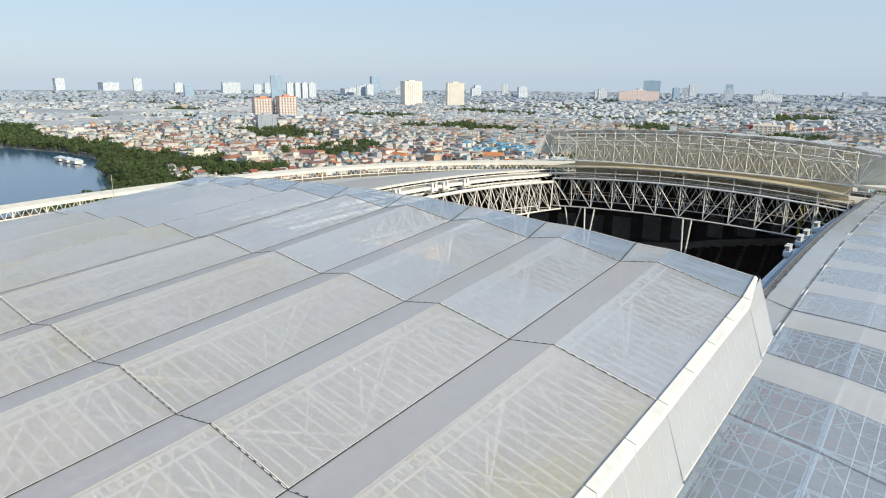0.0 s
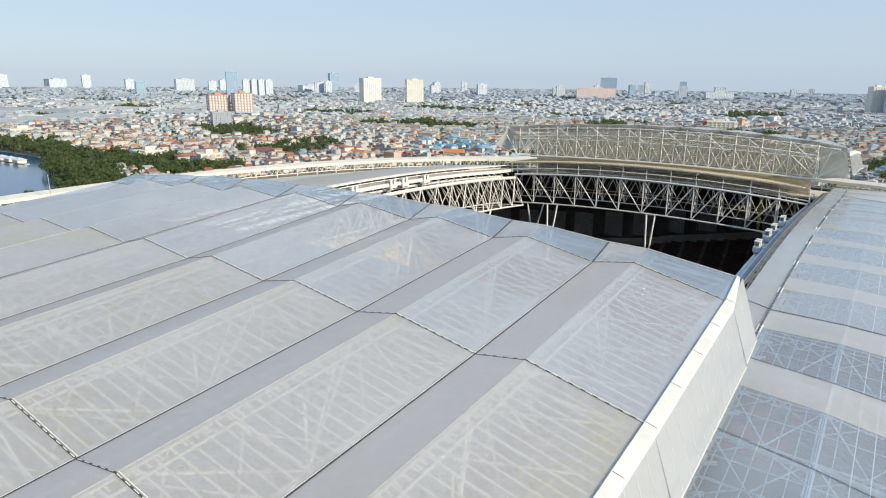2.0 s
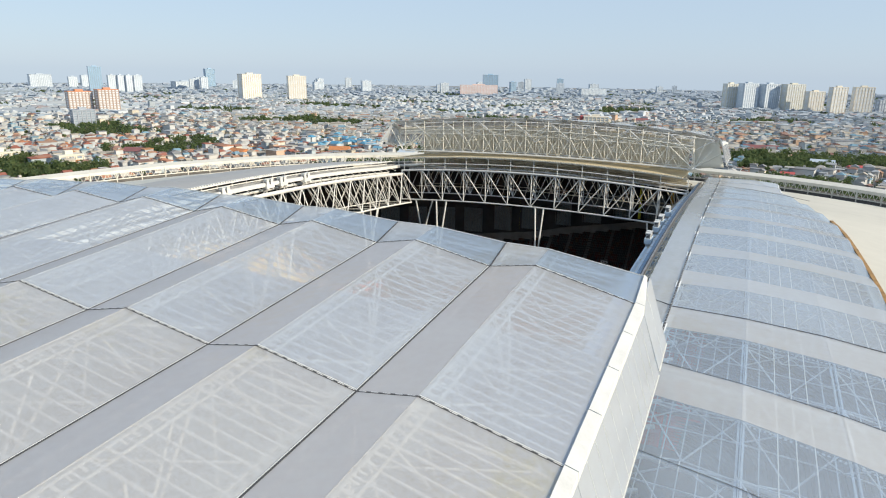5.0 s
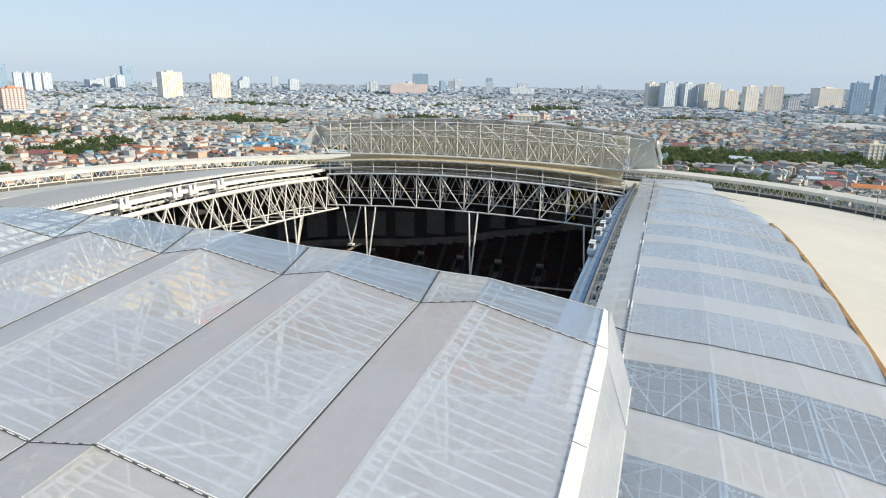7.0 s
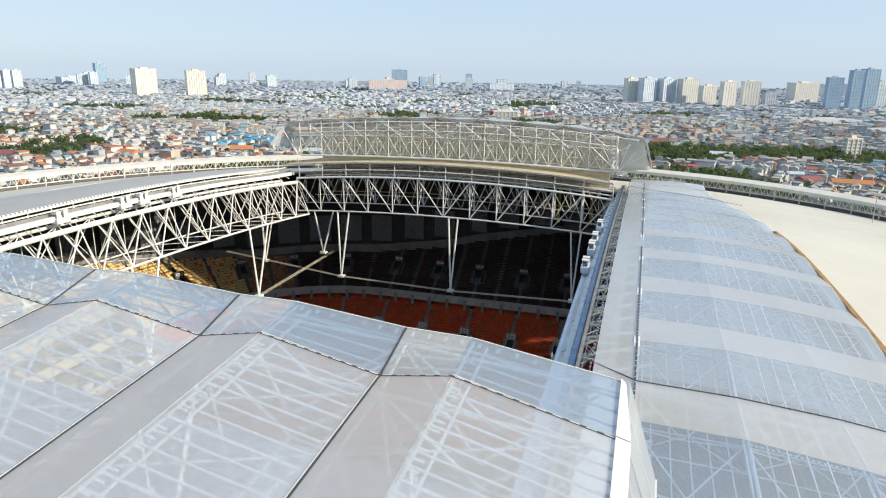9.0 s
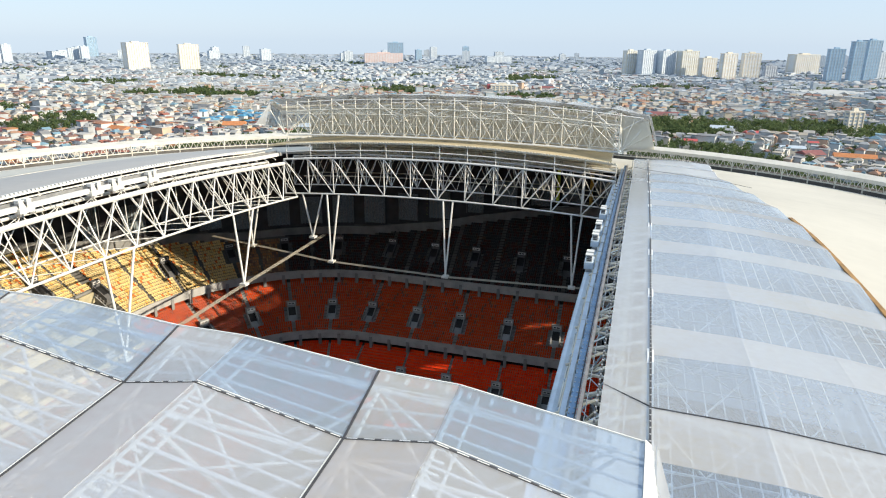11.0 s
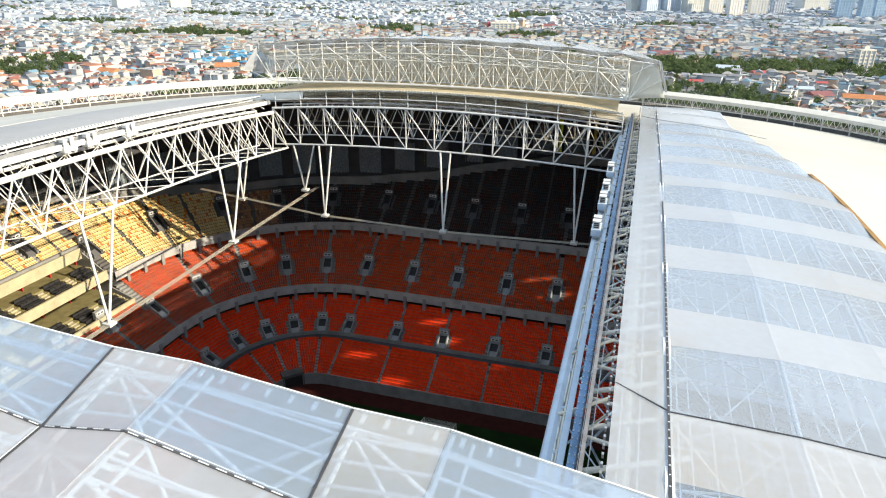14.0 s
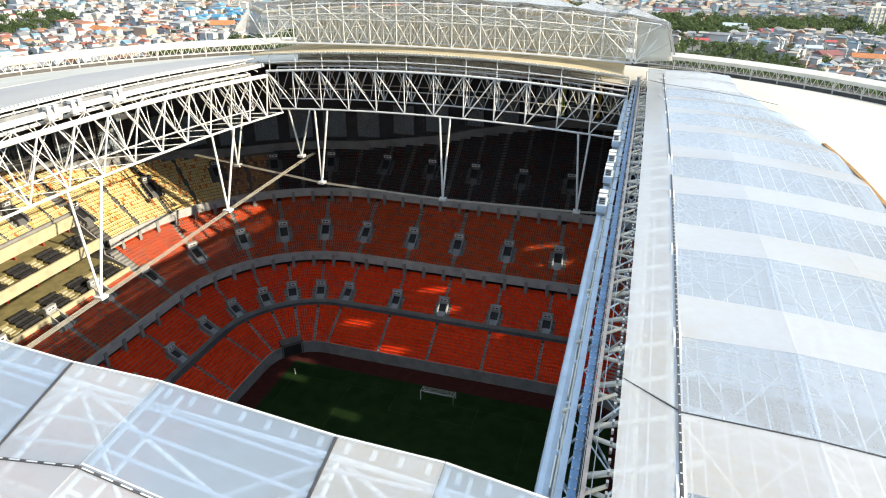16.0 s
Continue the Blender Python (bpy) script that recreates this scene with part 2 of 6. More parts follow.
class Pile:
    """Collects many solids into one mesh."""
    def __init__(self):
        self.v, self.f = [], []

    def solid(self, v, f):
        k = len(self.v)
        self.v += [tuple(p) for p in v]
        self.f += [tuple(i + k for i in g) for g in f]
        return self

    def slab(self, a, b, c, d, t):
        """A plate on four corners, t thick downwards."""
        lo = [(p[0], p[1], p[2] - t) for p in (a, b, c, d)]
        return self.solid(lo + [tuple(p) for p in (a, b, c, d)], BOXF)

    def box(self, x0, x1, y0, y1, z0, z1):
        return self.slab((x0, y0, z1), (x1, y0, z1), (x1, y1, z1), (x0, y1, z1), z1 - z0)

    def bar(self, p, q, w, h=None):
        """A square bar from p to q."""
        h = h or w
        p, q = Vector(p), Vector(q)
        d = (q - p).normalized()
        s = d.cross(Vector((0, 0, 1)))
        s = s.normalized() if s.length > 1e-3 else Vector((1, 0, 0))
        u = s.cross(d)
        s, u = s * w / 2, u * h / 2
        return self.solid([p - s - u, p + s - u, p + s + u, p - s + u, q - s - u, q + s - u, q + s + u, q - s + u],
                          [(0, 1, 2, 3), (7, 6, 5, 4), (0, 4, 5, 1), (1, 5, 6, 2), (2, 6, 7, 3), (3, 7, 4, 0)])

    def pipe(self, p, q, r, n=6):
        p, q = Vector(p), Vector(q)
        d = (q - p).normalized()
        s = d.orthogonal().normalized()
        u = d.cross(s)
        ring = [(s * math.cos(a) + u * math.sin(a)) * r for a in (2 * math.pi * i / n for i in range(n))]
        f = [(i, (i + 1) % n, n + (i + 1) % n, n + i) for i in range(n)]
        f += [tuple(range(n - 1, -1, -1)), tuple(range(n, 2 * n))]
        return self.solid([p + o for o in ring] + [q + o for o in ring], f)

    def done(self, name, mat, parent=None, label="", kind="", smooth=False):
        return part(name, quads(name, self.v, self.f), mat, parent, label, kind, smooth)


UNIT = {}


def strut(name, p, q, r, mat, parent, n=8):
    """A round steel member from p to q; all members of one paint share a mesh."""
    key = (mat.name, n)
    if key not in UNIT:
        pl = Pile().pipe((0, 0, -0.5), (0, 0, 0.5), 1, n)
        UNIT[key] = quads("member", pl.v, pl.f)
        UNIT[key].materials.append(mat)
    p, q = Vector(p), Vector(q)
    d = q - p
    ob = new(name, UNIT[key])
    ob.parent = parent
    ob.matrix_parent_inverse = Matrix.Translation(parent.get("base", (0, 0, 0))).inverted()
    ob.matrix_basis = Matrix.LocRotScale((p + q) / 2, d.to_track_quat("Z", "Y"), (r, r, d.length))
    return ob


def curve_pipe(name, pts, r, mat, parent, n=8):
    pl = Pile()
    for a, b in zip(pts, pts[1:]):
        pl.pipe(a, b, r, n)
    return pl.done(name, mat, parent, smooth=False)


# ---- plan ----
CX = -6.6                      # the roof's axis
def z_side(y): return 70.2 - 0.0007 * y * y
def lerp(a, b, t): return a + (b - a) * t

# ---- near half of the sliding roof ----
ROWS = [(-40.7, 79.15), (-44.28, 78.14), (-63.15, 76.51), (-82.9, 75.1), (-102.0, 73.7), (-121.0, 72.2)]
X0, X1, BAY = -49.7, 36.47, 9.83
VALLEYS = [25.55 - BAY * k for k in range(8)][::-1]


def arch(x): return 0.00125 * (x - CX) ** 2


def film_grid(pile, a, b, c, d, th, n=10):
    """A film panel between four corners out of one plane, bent evenly."""
    a, b, c, d = (Vector(v) for v in (a, b, c, d))
    top = [a.lerp(b, i / n).lerp(d.lerp(c, i / n), j / n) for j in range(n + 1) for i in range(n + 1)]
    m = n + 1
    low = [v - Vector((0, 0, th)) for v in top]
    f = [(j * m + i, j * m + i + 1, (j + 1) * m + i + 1, (j + 1) * m + i) for j in range(n) for i in range(n)]
    k = len(top)
    f += [tuple(k + q for q in reversed(g)) for g in f]
    ring = list(range(n)) + [j * m + n for j in range(n)] + [n * m + i for i in range(n, 0, -1)] + [j * m for j in range(n, 0, -1)]
    f += [(q, k + q, k + r, r) for q, r in zip(ring, ring[1:] + ring[:1])]
    return pile.solid(top + low, f)


def sliding_roof(name, rows, label, saw=0.83):
    roof = thing(name, (CX, rows[0][0], rows[0][1] - 9), label, "roof", "halves of the sliding roof")
    sgn = 1 if rows[1][0] < rows[0][0] else -1
    xs = []
    for v in VALLEYS:
        xs.append((v, 0.0, "v"))
        xs.append((v + 3.5, saw, "r"))
    xs = [(X0, 0.5, "e")] + xs + [(X1, -0.25, "e")]
    ladder, gut, seam, purl = Pile(), Pile(), Pile(), Pile()
    for (y0, z0), (y1, z1) in zip(rows, rows[1:]):
        for (xa, ha, ka), (xb, hb, kb) in zip(xs, xs[1:]):
            grey = ka == "v" and abs(y0 - rows[0][0]) > 1
            g = 0.01
            lip = y0 == rows[0][0]
            fa, fb = (min(ha, 0.2), min(hb, 0.2)) if lip else (ha, hb)
            pa0, pb0 = (xa + g, y0, z0 - arch(xa) + fa), (xb - g, y0, z0 - arch(xb) + fb)
            pa1, pb1 = (xa + g, y1, z1 - arch(xa) + ha), (xb - g, y1, z1 - arch(xb) + hb)
            p = Pile()
            if lip:
                film_grid(p, *((pa1, pb1, pb0, pa0) if sgn > 0 else (pa0, pb0, pb1, pa1)), 0.06)
            elif sgn > 0:
                p.slab(pa1, pb1, pb0, pa0, 0.06)
            else:
                p.slab(pa0, pb0, pb1, pa1, 0.06)
            p.done("grey_panel" if grey else "film_panel", GREY_SHEET if grey else (FAR_LIP if lip else FAR_FILM) if sgn < 0 else (STRIP_SHEET if ka == "v" else LIP_FILM) if lip else FILM if y0 > -60 else WARM_FILM, roof)
            # purlins under the film
            ny = max(4, int(abs(y1 - y0) / 0.85))
            for i in range(1, ny):
                t = i / ny
                a = [lerp(u, w, t) for u, w in zip(pa0, pa1)]
                b = [lerp(u, w, t) for u, w in zip(pb0, pb1)]
                a[2] -= 0.22; b[2] -= 0.22
                purl.bar(a, b, 0.12 if i % 4 else 0.17, 0.06)
            if ka == "r":
                # ladder beam beneath the ridge
                n = max(3, int(abs(y1 - y0) / 0.62))
                f = lambda t, dx, dz: (lerp(pa0[0], pa1[0], t) + dx, lerp(y0, y1, t), lerp(pa0[2], pa1[2], t) + dz)
                ladder.bar(f(0, 0.10, -0.2), f(1, 0.10, -0.2), 0.14, 0.05)
                ladder.bar(f(0, 0.80, -0.42), f(1, 0.80, -0.42), 0.10)
                for i in range(0 if lip else n + 1):
                    ladder.bar(f(i / n, 0.10, -0.16), f(i / n, 0.60, -0.28), 0.13, 0.05)
            if ka == "v":
                f = lambda t, dx, dz: (lerp(pa0[0], pa1[0], t) + dx, lerp(y0, y1, t), lerp(pa0[2], pa1[2], t) + dz)
                gut.bar(f(0, 0, 0.0), f(1, 0, 0.0), 0.10, 0.05)
                if not lip:
                    seam.bar(f(0, -0.09, 0.0), f(1, -0.09, 0.0), 0.05, 0.05)
            # seams across the slope
            c0 = Vector(pa0) + Vector((0, 0, 0.0)); c1 = Vector(pb0) + Vector((0, 0, 0.0))
            if not lip:
                gut.bar(c0, c1, 0.09, 0.05)
                for i in range(10 if ka != "v" else 5):
                    q0, q1 = (c0.lerp(c1, (i + e) / (10 if ka != "v" else 5)) + Vector((0, 0, 0.02)) for e in (0.2, 0.8))
                    seam.bar(q0, q1, 0.045, 0.03)
            else:
                seam.bar(c0, c1, 0.07, 0.08)
                nt = max(3, round((xb - xa) / 0.9))
                for i in range(nt):
                    q = c0.lerp(c1, (i + 0.5) / nt) + Vector((0, -sgn * 0.04, -0.14))
                    ladder.bar(q, q + Vector((0, -sgn * 0.34, -0.10)), 0.15, 0.05)
                ladder.bar(c0 + Vector((0, -sgn * 0.6, -0.38)), c1 + Vector((0, -sgn * 0.6, -0.38)), 0.07, 0.05)
            if ka != "v" and not lip:
                o = Vector((0, sgn * 0.13, 0.0))
                seam.bar(c0 + o, c1 + o, 0.05, 0.05)
    purl.done("purlin", PURLIN, roof, kind="stuff")
    ladder.done("ridge_ladder", LADDER, roof, kind="stuff")
    gut.done("gutter", DARK, roof, "black rubber gutter strip")
    seam.done("seam_flashing", WHITE, roof)
    return roof, xs


near_roof, XS = sliding_roof("sliding_roof", ROWS, "sawtooth sliding roof of milky film and grey strips on white steel")
# white frame under the near half
def under_frame(roof, rows, sgn):
    for k, (y, z) in enumerate(rows):
        for i, x in enumerate(VALLEYS):
            zt = z - arch(x) - 0.9
            xn = x + BAY
            if xn > 37: xn = X1 - 0.6
            zn = z - arch(xn) - 0.9
            xm, zm = (x + xn) / 2, (zt + zn) / 2 - 3.6
            strut("top_chord", (x, y, zt), (xn, y, zn), 0.10, FRAME, roof)
            strut("brace", (x, y, zt), (xm, y, zm), 0.09, FRAME, roof)
            strut("brace", (xm, y, zm), (xn, y, zn), 0.09, FRAME, roof)
            if k + 1 < len(rows):
                y2, z2 = rows[k + 1]
                if abs(y2 - y) > 6:
                    ym, dz = (y + y2) / 2, (z2 - z) / 2
                    for px, pz in ((x, zt), (xn, zn)):
                        strut("brace", (px, y, pz), (xm, ym, zm + dz), 0.09, FRAME, roof)
                        strut("brace", (px, y2, pz + 2 * dz), (xm, ym, zm + dz), 0.09, FRAME, roof)
                    strut("brace", (xm, ym, zm + dz), (xm, ym, zt + dz + 0.3), 0.08, FRAME, roof)
                    strut("brace", (xm, ym, zm + dz), (x + 3.5, ym + 4, zt + dz + 0.9), 0.08, FRAME, roof)
                    strut("brace", (xm, ym, zm + dz), (x + 3.5, ym - 4, zt + dz + 0.9), 0.08, FRAME, roof)
                    strut("bottom_chord", (xm, y, zm), (xm, y2, zm + 2 * dz), 0.10, FRAME, roof)
                    if sgn > 0:
                        for q in range(4):
                            ya, yb = lerp(y, y2, q / 4), lerp(y, y2, (q + 1) / 4)
                            da, db = lerp(0, 2 * dz, q / 4), lerp(0, 2 * dz, (q + 1) / 4)
                            strut("web", (x, ya, zt + da), (xm, yb, zm + db), 0.055, FRAME, roof)
                            strut("web", (xm, ya, zm + da), (xn, yb, zn + db), 0.055, FRAME, roof)
                            strut("web", (x, yb, zt + db), (xn, ya, zn + da), 0.045, FRAME, roof)
                    strut("valley_beam", (x, y, zt), (x, y2, zt + 2 * dz), 0.10, FRAME, roof)
                else:
                    strut("brace", (x, y, zt - 0.4), (xm, y2, zt + z2 - z - 2.8), 0.08, FRAME, roof)
                    strut("brace", (xn, y, zn - 0.4), (xm, y2, zt + z2 - z - 2.8), 0.08, FRAME, roof)
                    strut("valley_beam", (x, y, zt), (x, y2, zt + z2 - z), 0.10, FRAME, roof)


under_frame(near_roof, ROWS, 1)


# Added sheet below the frame, to screen the view and the light.
def added_liner(roof, rows):
    for (y0, z0), (y1, z1) in zip(rows[1:], rows[2:]):
        for xa, xb in zip([X0 + 1] + VALLEYS, VALLEYS + [X1 - 1]):
            q = lambda x, y, z: (x, y, z - arch(x) - 4.9)
            Pile().slab(q(xa + 0.05, y1, z1), q(xb - 0.05, y1, z1), q(xb - 0.05, y0, z0), q(xa + 0.05, y0, z0), 0.05).done("added_liner", LINER if y0 > -70 else WARM_LINER, roof)


added_liner(near_roof, ROWS)


def roof_edges(roof, rows, sgn):
    """White edge cap and the film skirt that hangs from it, on both sides."""
    for x, s in ((X1, 1), (X0, -1)):
        cap = Pile()
        for (y0, z0), (y1, z1) in zip(rows, rows[1:]):
            n = max(1, int(abs(y1 - y0) / 4.7))
            for i in range(n):
                ta, tb = i / n, (i + 0.985) / n
                za = z0 + (z1 - z0) * ta - arch(x) - 0.25
                zb = z0 + (z1 - z0) * tb - arch(x) - 0.25
                ya, yb = lerp(y0, y1, ta), lerp(y0, y1, tb)
                taper = 0.25 if (ya == rows[0][0]) else 1.0
                cap.solid([(x - 0.1 * s, ya, za - 0.35), (x + 0.55 * taper * s, ya, za - 0.75), (x + 0.55 * s, yb, zb - 0.75), (x - 0.1 * s, yb, zb - 0.35),
                           (x - 0.1 * s, ya, za + 0.14), (x + 0.55 * taper * s, ya, za - 0.05), (x + 0.55 * s, yb, zb - 0.05), (x - 0.1 * s, yb, zb + 0.14)], BOXF)
        cap.done("edge_cap", WHITE, roof, "white folded metal edge cap")
        for k, ((y0, z0), (y1, z1)) in enumerate(zip(rows, rows[1:])):
            zt0, zt1 = z0 - arch(x) - 0.3, z1 - arch(x) - 0.3
            zb0, zb1 = zt0 - 4.9, zt1 - 4.6
            yb0 = y0 - 4.6 if (sgn < 0 and k == 0) else y0
            p = Pile()
            a, b = (x + 0.35 * s, y0, zt0), (x + 0.35 * s, y1, zt1)
            c, d = (x + 1.95 * s, y1, zb1), (x + 1.95 * s, yb0, zb0)
            o = Vector((-0.06 * s, 0, 0))
            p.solid([a, b, c, d] + [Vector(v) + o for v in (a, b, c, d)],
                    [(0, 1, 2, 3), (7, 6, 5, 4), (0, 4, 5, 1), (1, 5, 6, 2), (2, 6, 7, 3), (3, 7, 4, 0)])
            sk = p.done("skirt_panel", FILM_SIDE, roof)
            ribs = Pile()
            nr = max(2, int(abs(y1 - y0) / 1.6))
            for i in range(1, nr):
                t = i / nr
                ribs.bar([lerp(u, w, t) + (0.01 * s if e == 0 else 0) for e, (u, w) in enumerate(zip(a, b))], [lerp(u, w, t) + (0.01 * s if e == 0 else 0) for e, (u, w) in enumerate(zip(d, c))], 0.022)
            ribs.done("skirt_rib", INNER, sk, kind="stuff")
            hem = Pile().bar((c[0], c[1], c[2]), (d[0], d[1], d[2]), 0.10)
            hem.done("skirt_hem", WHITE, sk)


roof_edges(near_roof, ROWS, 1)

# ---- far half of the sliding roof ----
FROWS = [(76.6, 79.7), (80.4, 78.0), (99.0, 76.9), (118.0, 75.4), (137.0, 73.5)]
far_roof, _ = sliding_roof("sliding_roof", FROWS, "open far half of the sliding roof, milky film on white trusses", 1.6)
roof_edges(far_roof, FROWS, -1)


def front_truss(roof):
    """Lattice that carries the front of the far half."""
    n = 13
    x0, x1 = -45.5, 31.0
    for j, y in enumerate((76.0, 80.5)):
        prev = None
        for i in range(n + 1):
            x = lerp(x0, x1, i / n)
            zt = 79.3 - arch(x) - 2.5
            zm = zt - 1.5 + 0.0006 * (x - CX) ** 2
            zb = 70.4 - 0.0006 * (x - CX) ** 2
            strut("post", (x, y, zb), (x, y, zt + 2.5), 0.10, CREAM_LIT_STEEL, roof)
            if prev:
                px, pt, pm, pb = prev
                strut("chord", (px, y, pt), (x, y, zt), 0.11, CREAM_LIT_STEEL, roof)
                strut("chord", (px, y, pm), (x, y, zm), 0.09, CREAM_LIT_STEEL, roof)
                strut("chord", (px, y, pb), (x, y, zb), 0.22 if j == 0 else 0.14, WHITE, roof)
                xm = (px + x) / 2
                for a, b in (((px, pm), (xm, (pb + zb) / 2)), ((x, zm), (xm, (pb + zb) / 2)), ((px, pb), (xm, (pm + zm) / 2)), ((x, zb), (xm, (pm + zm) / 2))):
                    strut("brace", (a[0], y, a[1]), (b[0], y, b[1]), 0.07, CREAM_LIT_STEEL, roof)
                strut("brace", (px, y, pm), (x, y, zt), 0.06, CREAM_LIT_STEEL, roof)
                strut("brace", (x, y, zm), (px, y, pt), 0.05, CREAM_LIT_STEEL, roof)
                strut("post", (xm, y, (pb + zb) / 2), (xm, y, (pt + zt) / 2 + 2.3), 0.06, CREAM_LIT_STEEL, roof)
                zq = (pb + zb + pm + zm) / 4
                strut("chord", (px, y, zq), (x, y, zq), 0.05, CREAM_LIT_STEEL, roof)
            prev = (x, zt, zm, zb)
    for i in range(n + 1):
        x = lerp(x0, x1, i / n)
        strut("tie", (x, 76.0, 70.9), (x, 80.5, 70.9), 0.09, CREAM_LIT_STEEL, roof)
        strut("tie", (x, 76.0, 75.0), (x, 80.5, 71.2), 0.06, CREAM_LIT_STEEL, roof)
    # end frames that splay to the skirt
    for s, x in ((1, x1), (-1, x0)):
        foot = Vector((x + 0.5 * s, 75.5, 69.6))
        for q in ((x + 5.4 * s, 77, 75.6), (x + 5.4 * s, 82, 75.0), (x + 3.0 * s, 77, 73.5), (x - 5.5 * s, 76, 74.8), (x + 6.9 * s, 77, 71.3)):
            strut("brace", foot, q, 0.11, CREAM_LIT_STEEL, roof)
    # pale end sheet between lattice and skirt
    for s, x in ((1, x1),):
        top, cor, hem, foot = Vector((x, 76.7, 77.2)), Vector((x + 5.4 * s, 77.1, 76.0)), Vector((x + 7.1 * s, 73.0, 70.9)), Vector((x + 0.6 * s, 76.2, 69.9))
        vv = []
        for i in range(7):
            for j in range(7):
                u, w = i / 6, j / 6
                p = top.lerp(cor, u).lerp(foot.lerp(hem, u), w)
                vv.append(tuple(p + Vector((0, 0.9 * math.sin(math.pi * u) * math.sin(math.pi * w), 0))))
        ob = part("end_sheet", quads("end_sheet", vv, [(i * 7 + j, i * 7 + j + 1, i * 7 + j + 8, i * 7 + j + 7) for i in range(6) for j in range(6)]), CANVAS, roof, "pale sheet closing the roof's end", smooth=True)
        so = ob.modifiers.new("thick", "SOLIDIFY"); so.thickness = 0.05
        for q in (cor, top.lerp(cor, 0.5), cor.lerp(hem, 0.45), top.lerp(foot, 0.35)):
            strut("brace", foot + Vector((0, -0.2, 0)), q + Vector((0, -0.15, 0)), 0.10, CREAM_LIT_STEEL, roof)
    # pale wall that closes the back
    for i in range(16):
        xa, xb = lerp(X0 + 4, 29.5, i / 16), lerp(X0 + 4, 29.5, (i + 1) / 16)
        za, zb = 77.6 - arch(xa) - 0.6, 77.6 - arch(xb) - 0.6
        Pile().solid([(xa, 88, 64), (xb, 88, 64), (xb, 88.1, 64), (xa, 88.1, 64), (xa, 88, za), (xb, 88, zb), (xb, 88.1, zb), (xa, 88.1, za)], BOXF).done("back_panel", PALEWALL, roof)
    ribs = Pile()
    for i in range(96):
        x = lerp(X0 + 4.2, 29.3, i / 95)
        ribs.box(x - 0.10, x + 0.10, 87.82, 88.0, 64.0, 76.9 - arch(x))
    ribs.done("back_rib", CREAM_LIT_STEEL, roof, kind="stuff")


def ridge_beams(roof, row):
    """Beams that follow the sawtooth behind the front edge, shade put into their colour."""
    y, z = row
    for v in VALLEYS:
        a, b, c = v, v + 3.5, min(v + BAY, X1)
        pa, pb, pc = ((x, y, z - arch(x) + h - 0.2) for x, h in ((a, 0), (b, 1.6), (c, 0)))
        strut("rafter", pa, pb, 0.11, SHADE_TAN, roof)
        strut("rafter", pb, pc, 0.13, SHADE_TAN, roof)
        strut("rafter", pb, (b, FROWS[0][0] + 0.1, FROWS[0][1] - arch(b) - 0.1), 0.10, SHADE_TAN, roof)


# Steel of the shaded members, toned grey-brown to carry the shade.
SHADE_TAN = paint("shade_tan_steel", (0.46, 0.42, 0.34), 0.6, 0, 0.15, 0.6)
front_truss(far_roof)
ridge_beams(far_roof, FROWS[1])
under_frame(far_roof, FROWS, -1)

# ---- opening: edge trusses ----
XL, XR, YF = -44.0, 31.1, 69.0
far_truss = thing("edge_truss", (CX, YF, 57), "white tubular steel truss along the roof opening", "truss", "trusses round the opening")
left_truss = thing("edge_truss", (XL, 0, 59), "sunlit white tubular truss along the roof opening", "truss", "trusses round the opening")
right_truss = thing("edge_truss", (XR, 0, 59), "tubular truss along the roof opening, blue shade put into its paint", "truss", "trusses round the opening")


def far_top(x): return 66.6 - 0.0013 * (x - CX) ** 2
def far_bot(x): return 58.2 - 0.0010 * (x - CX) ** 2


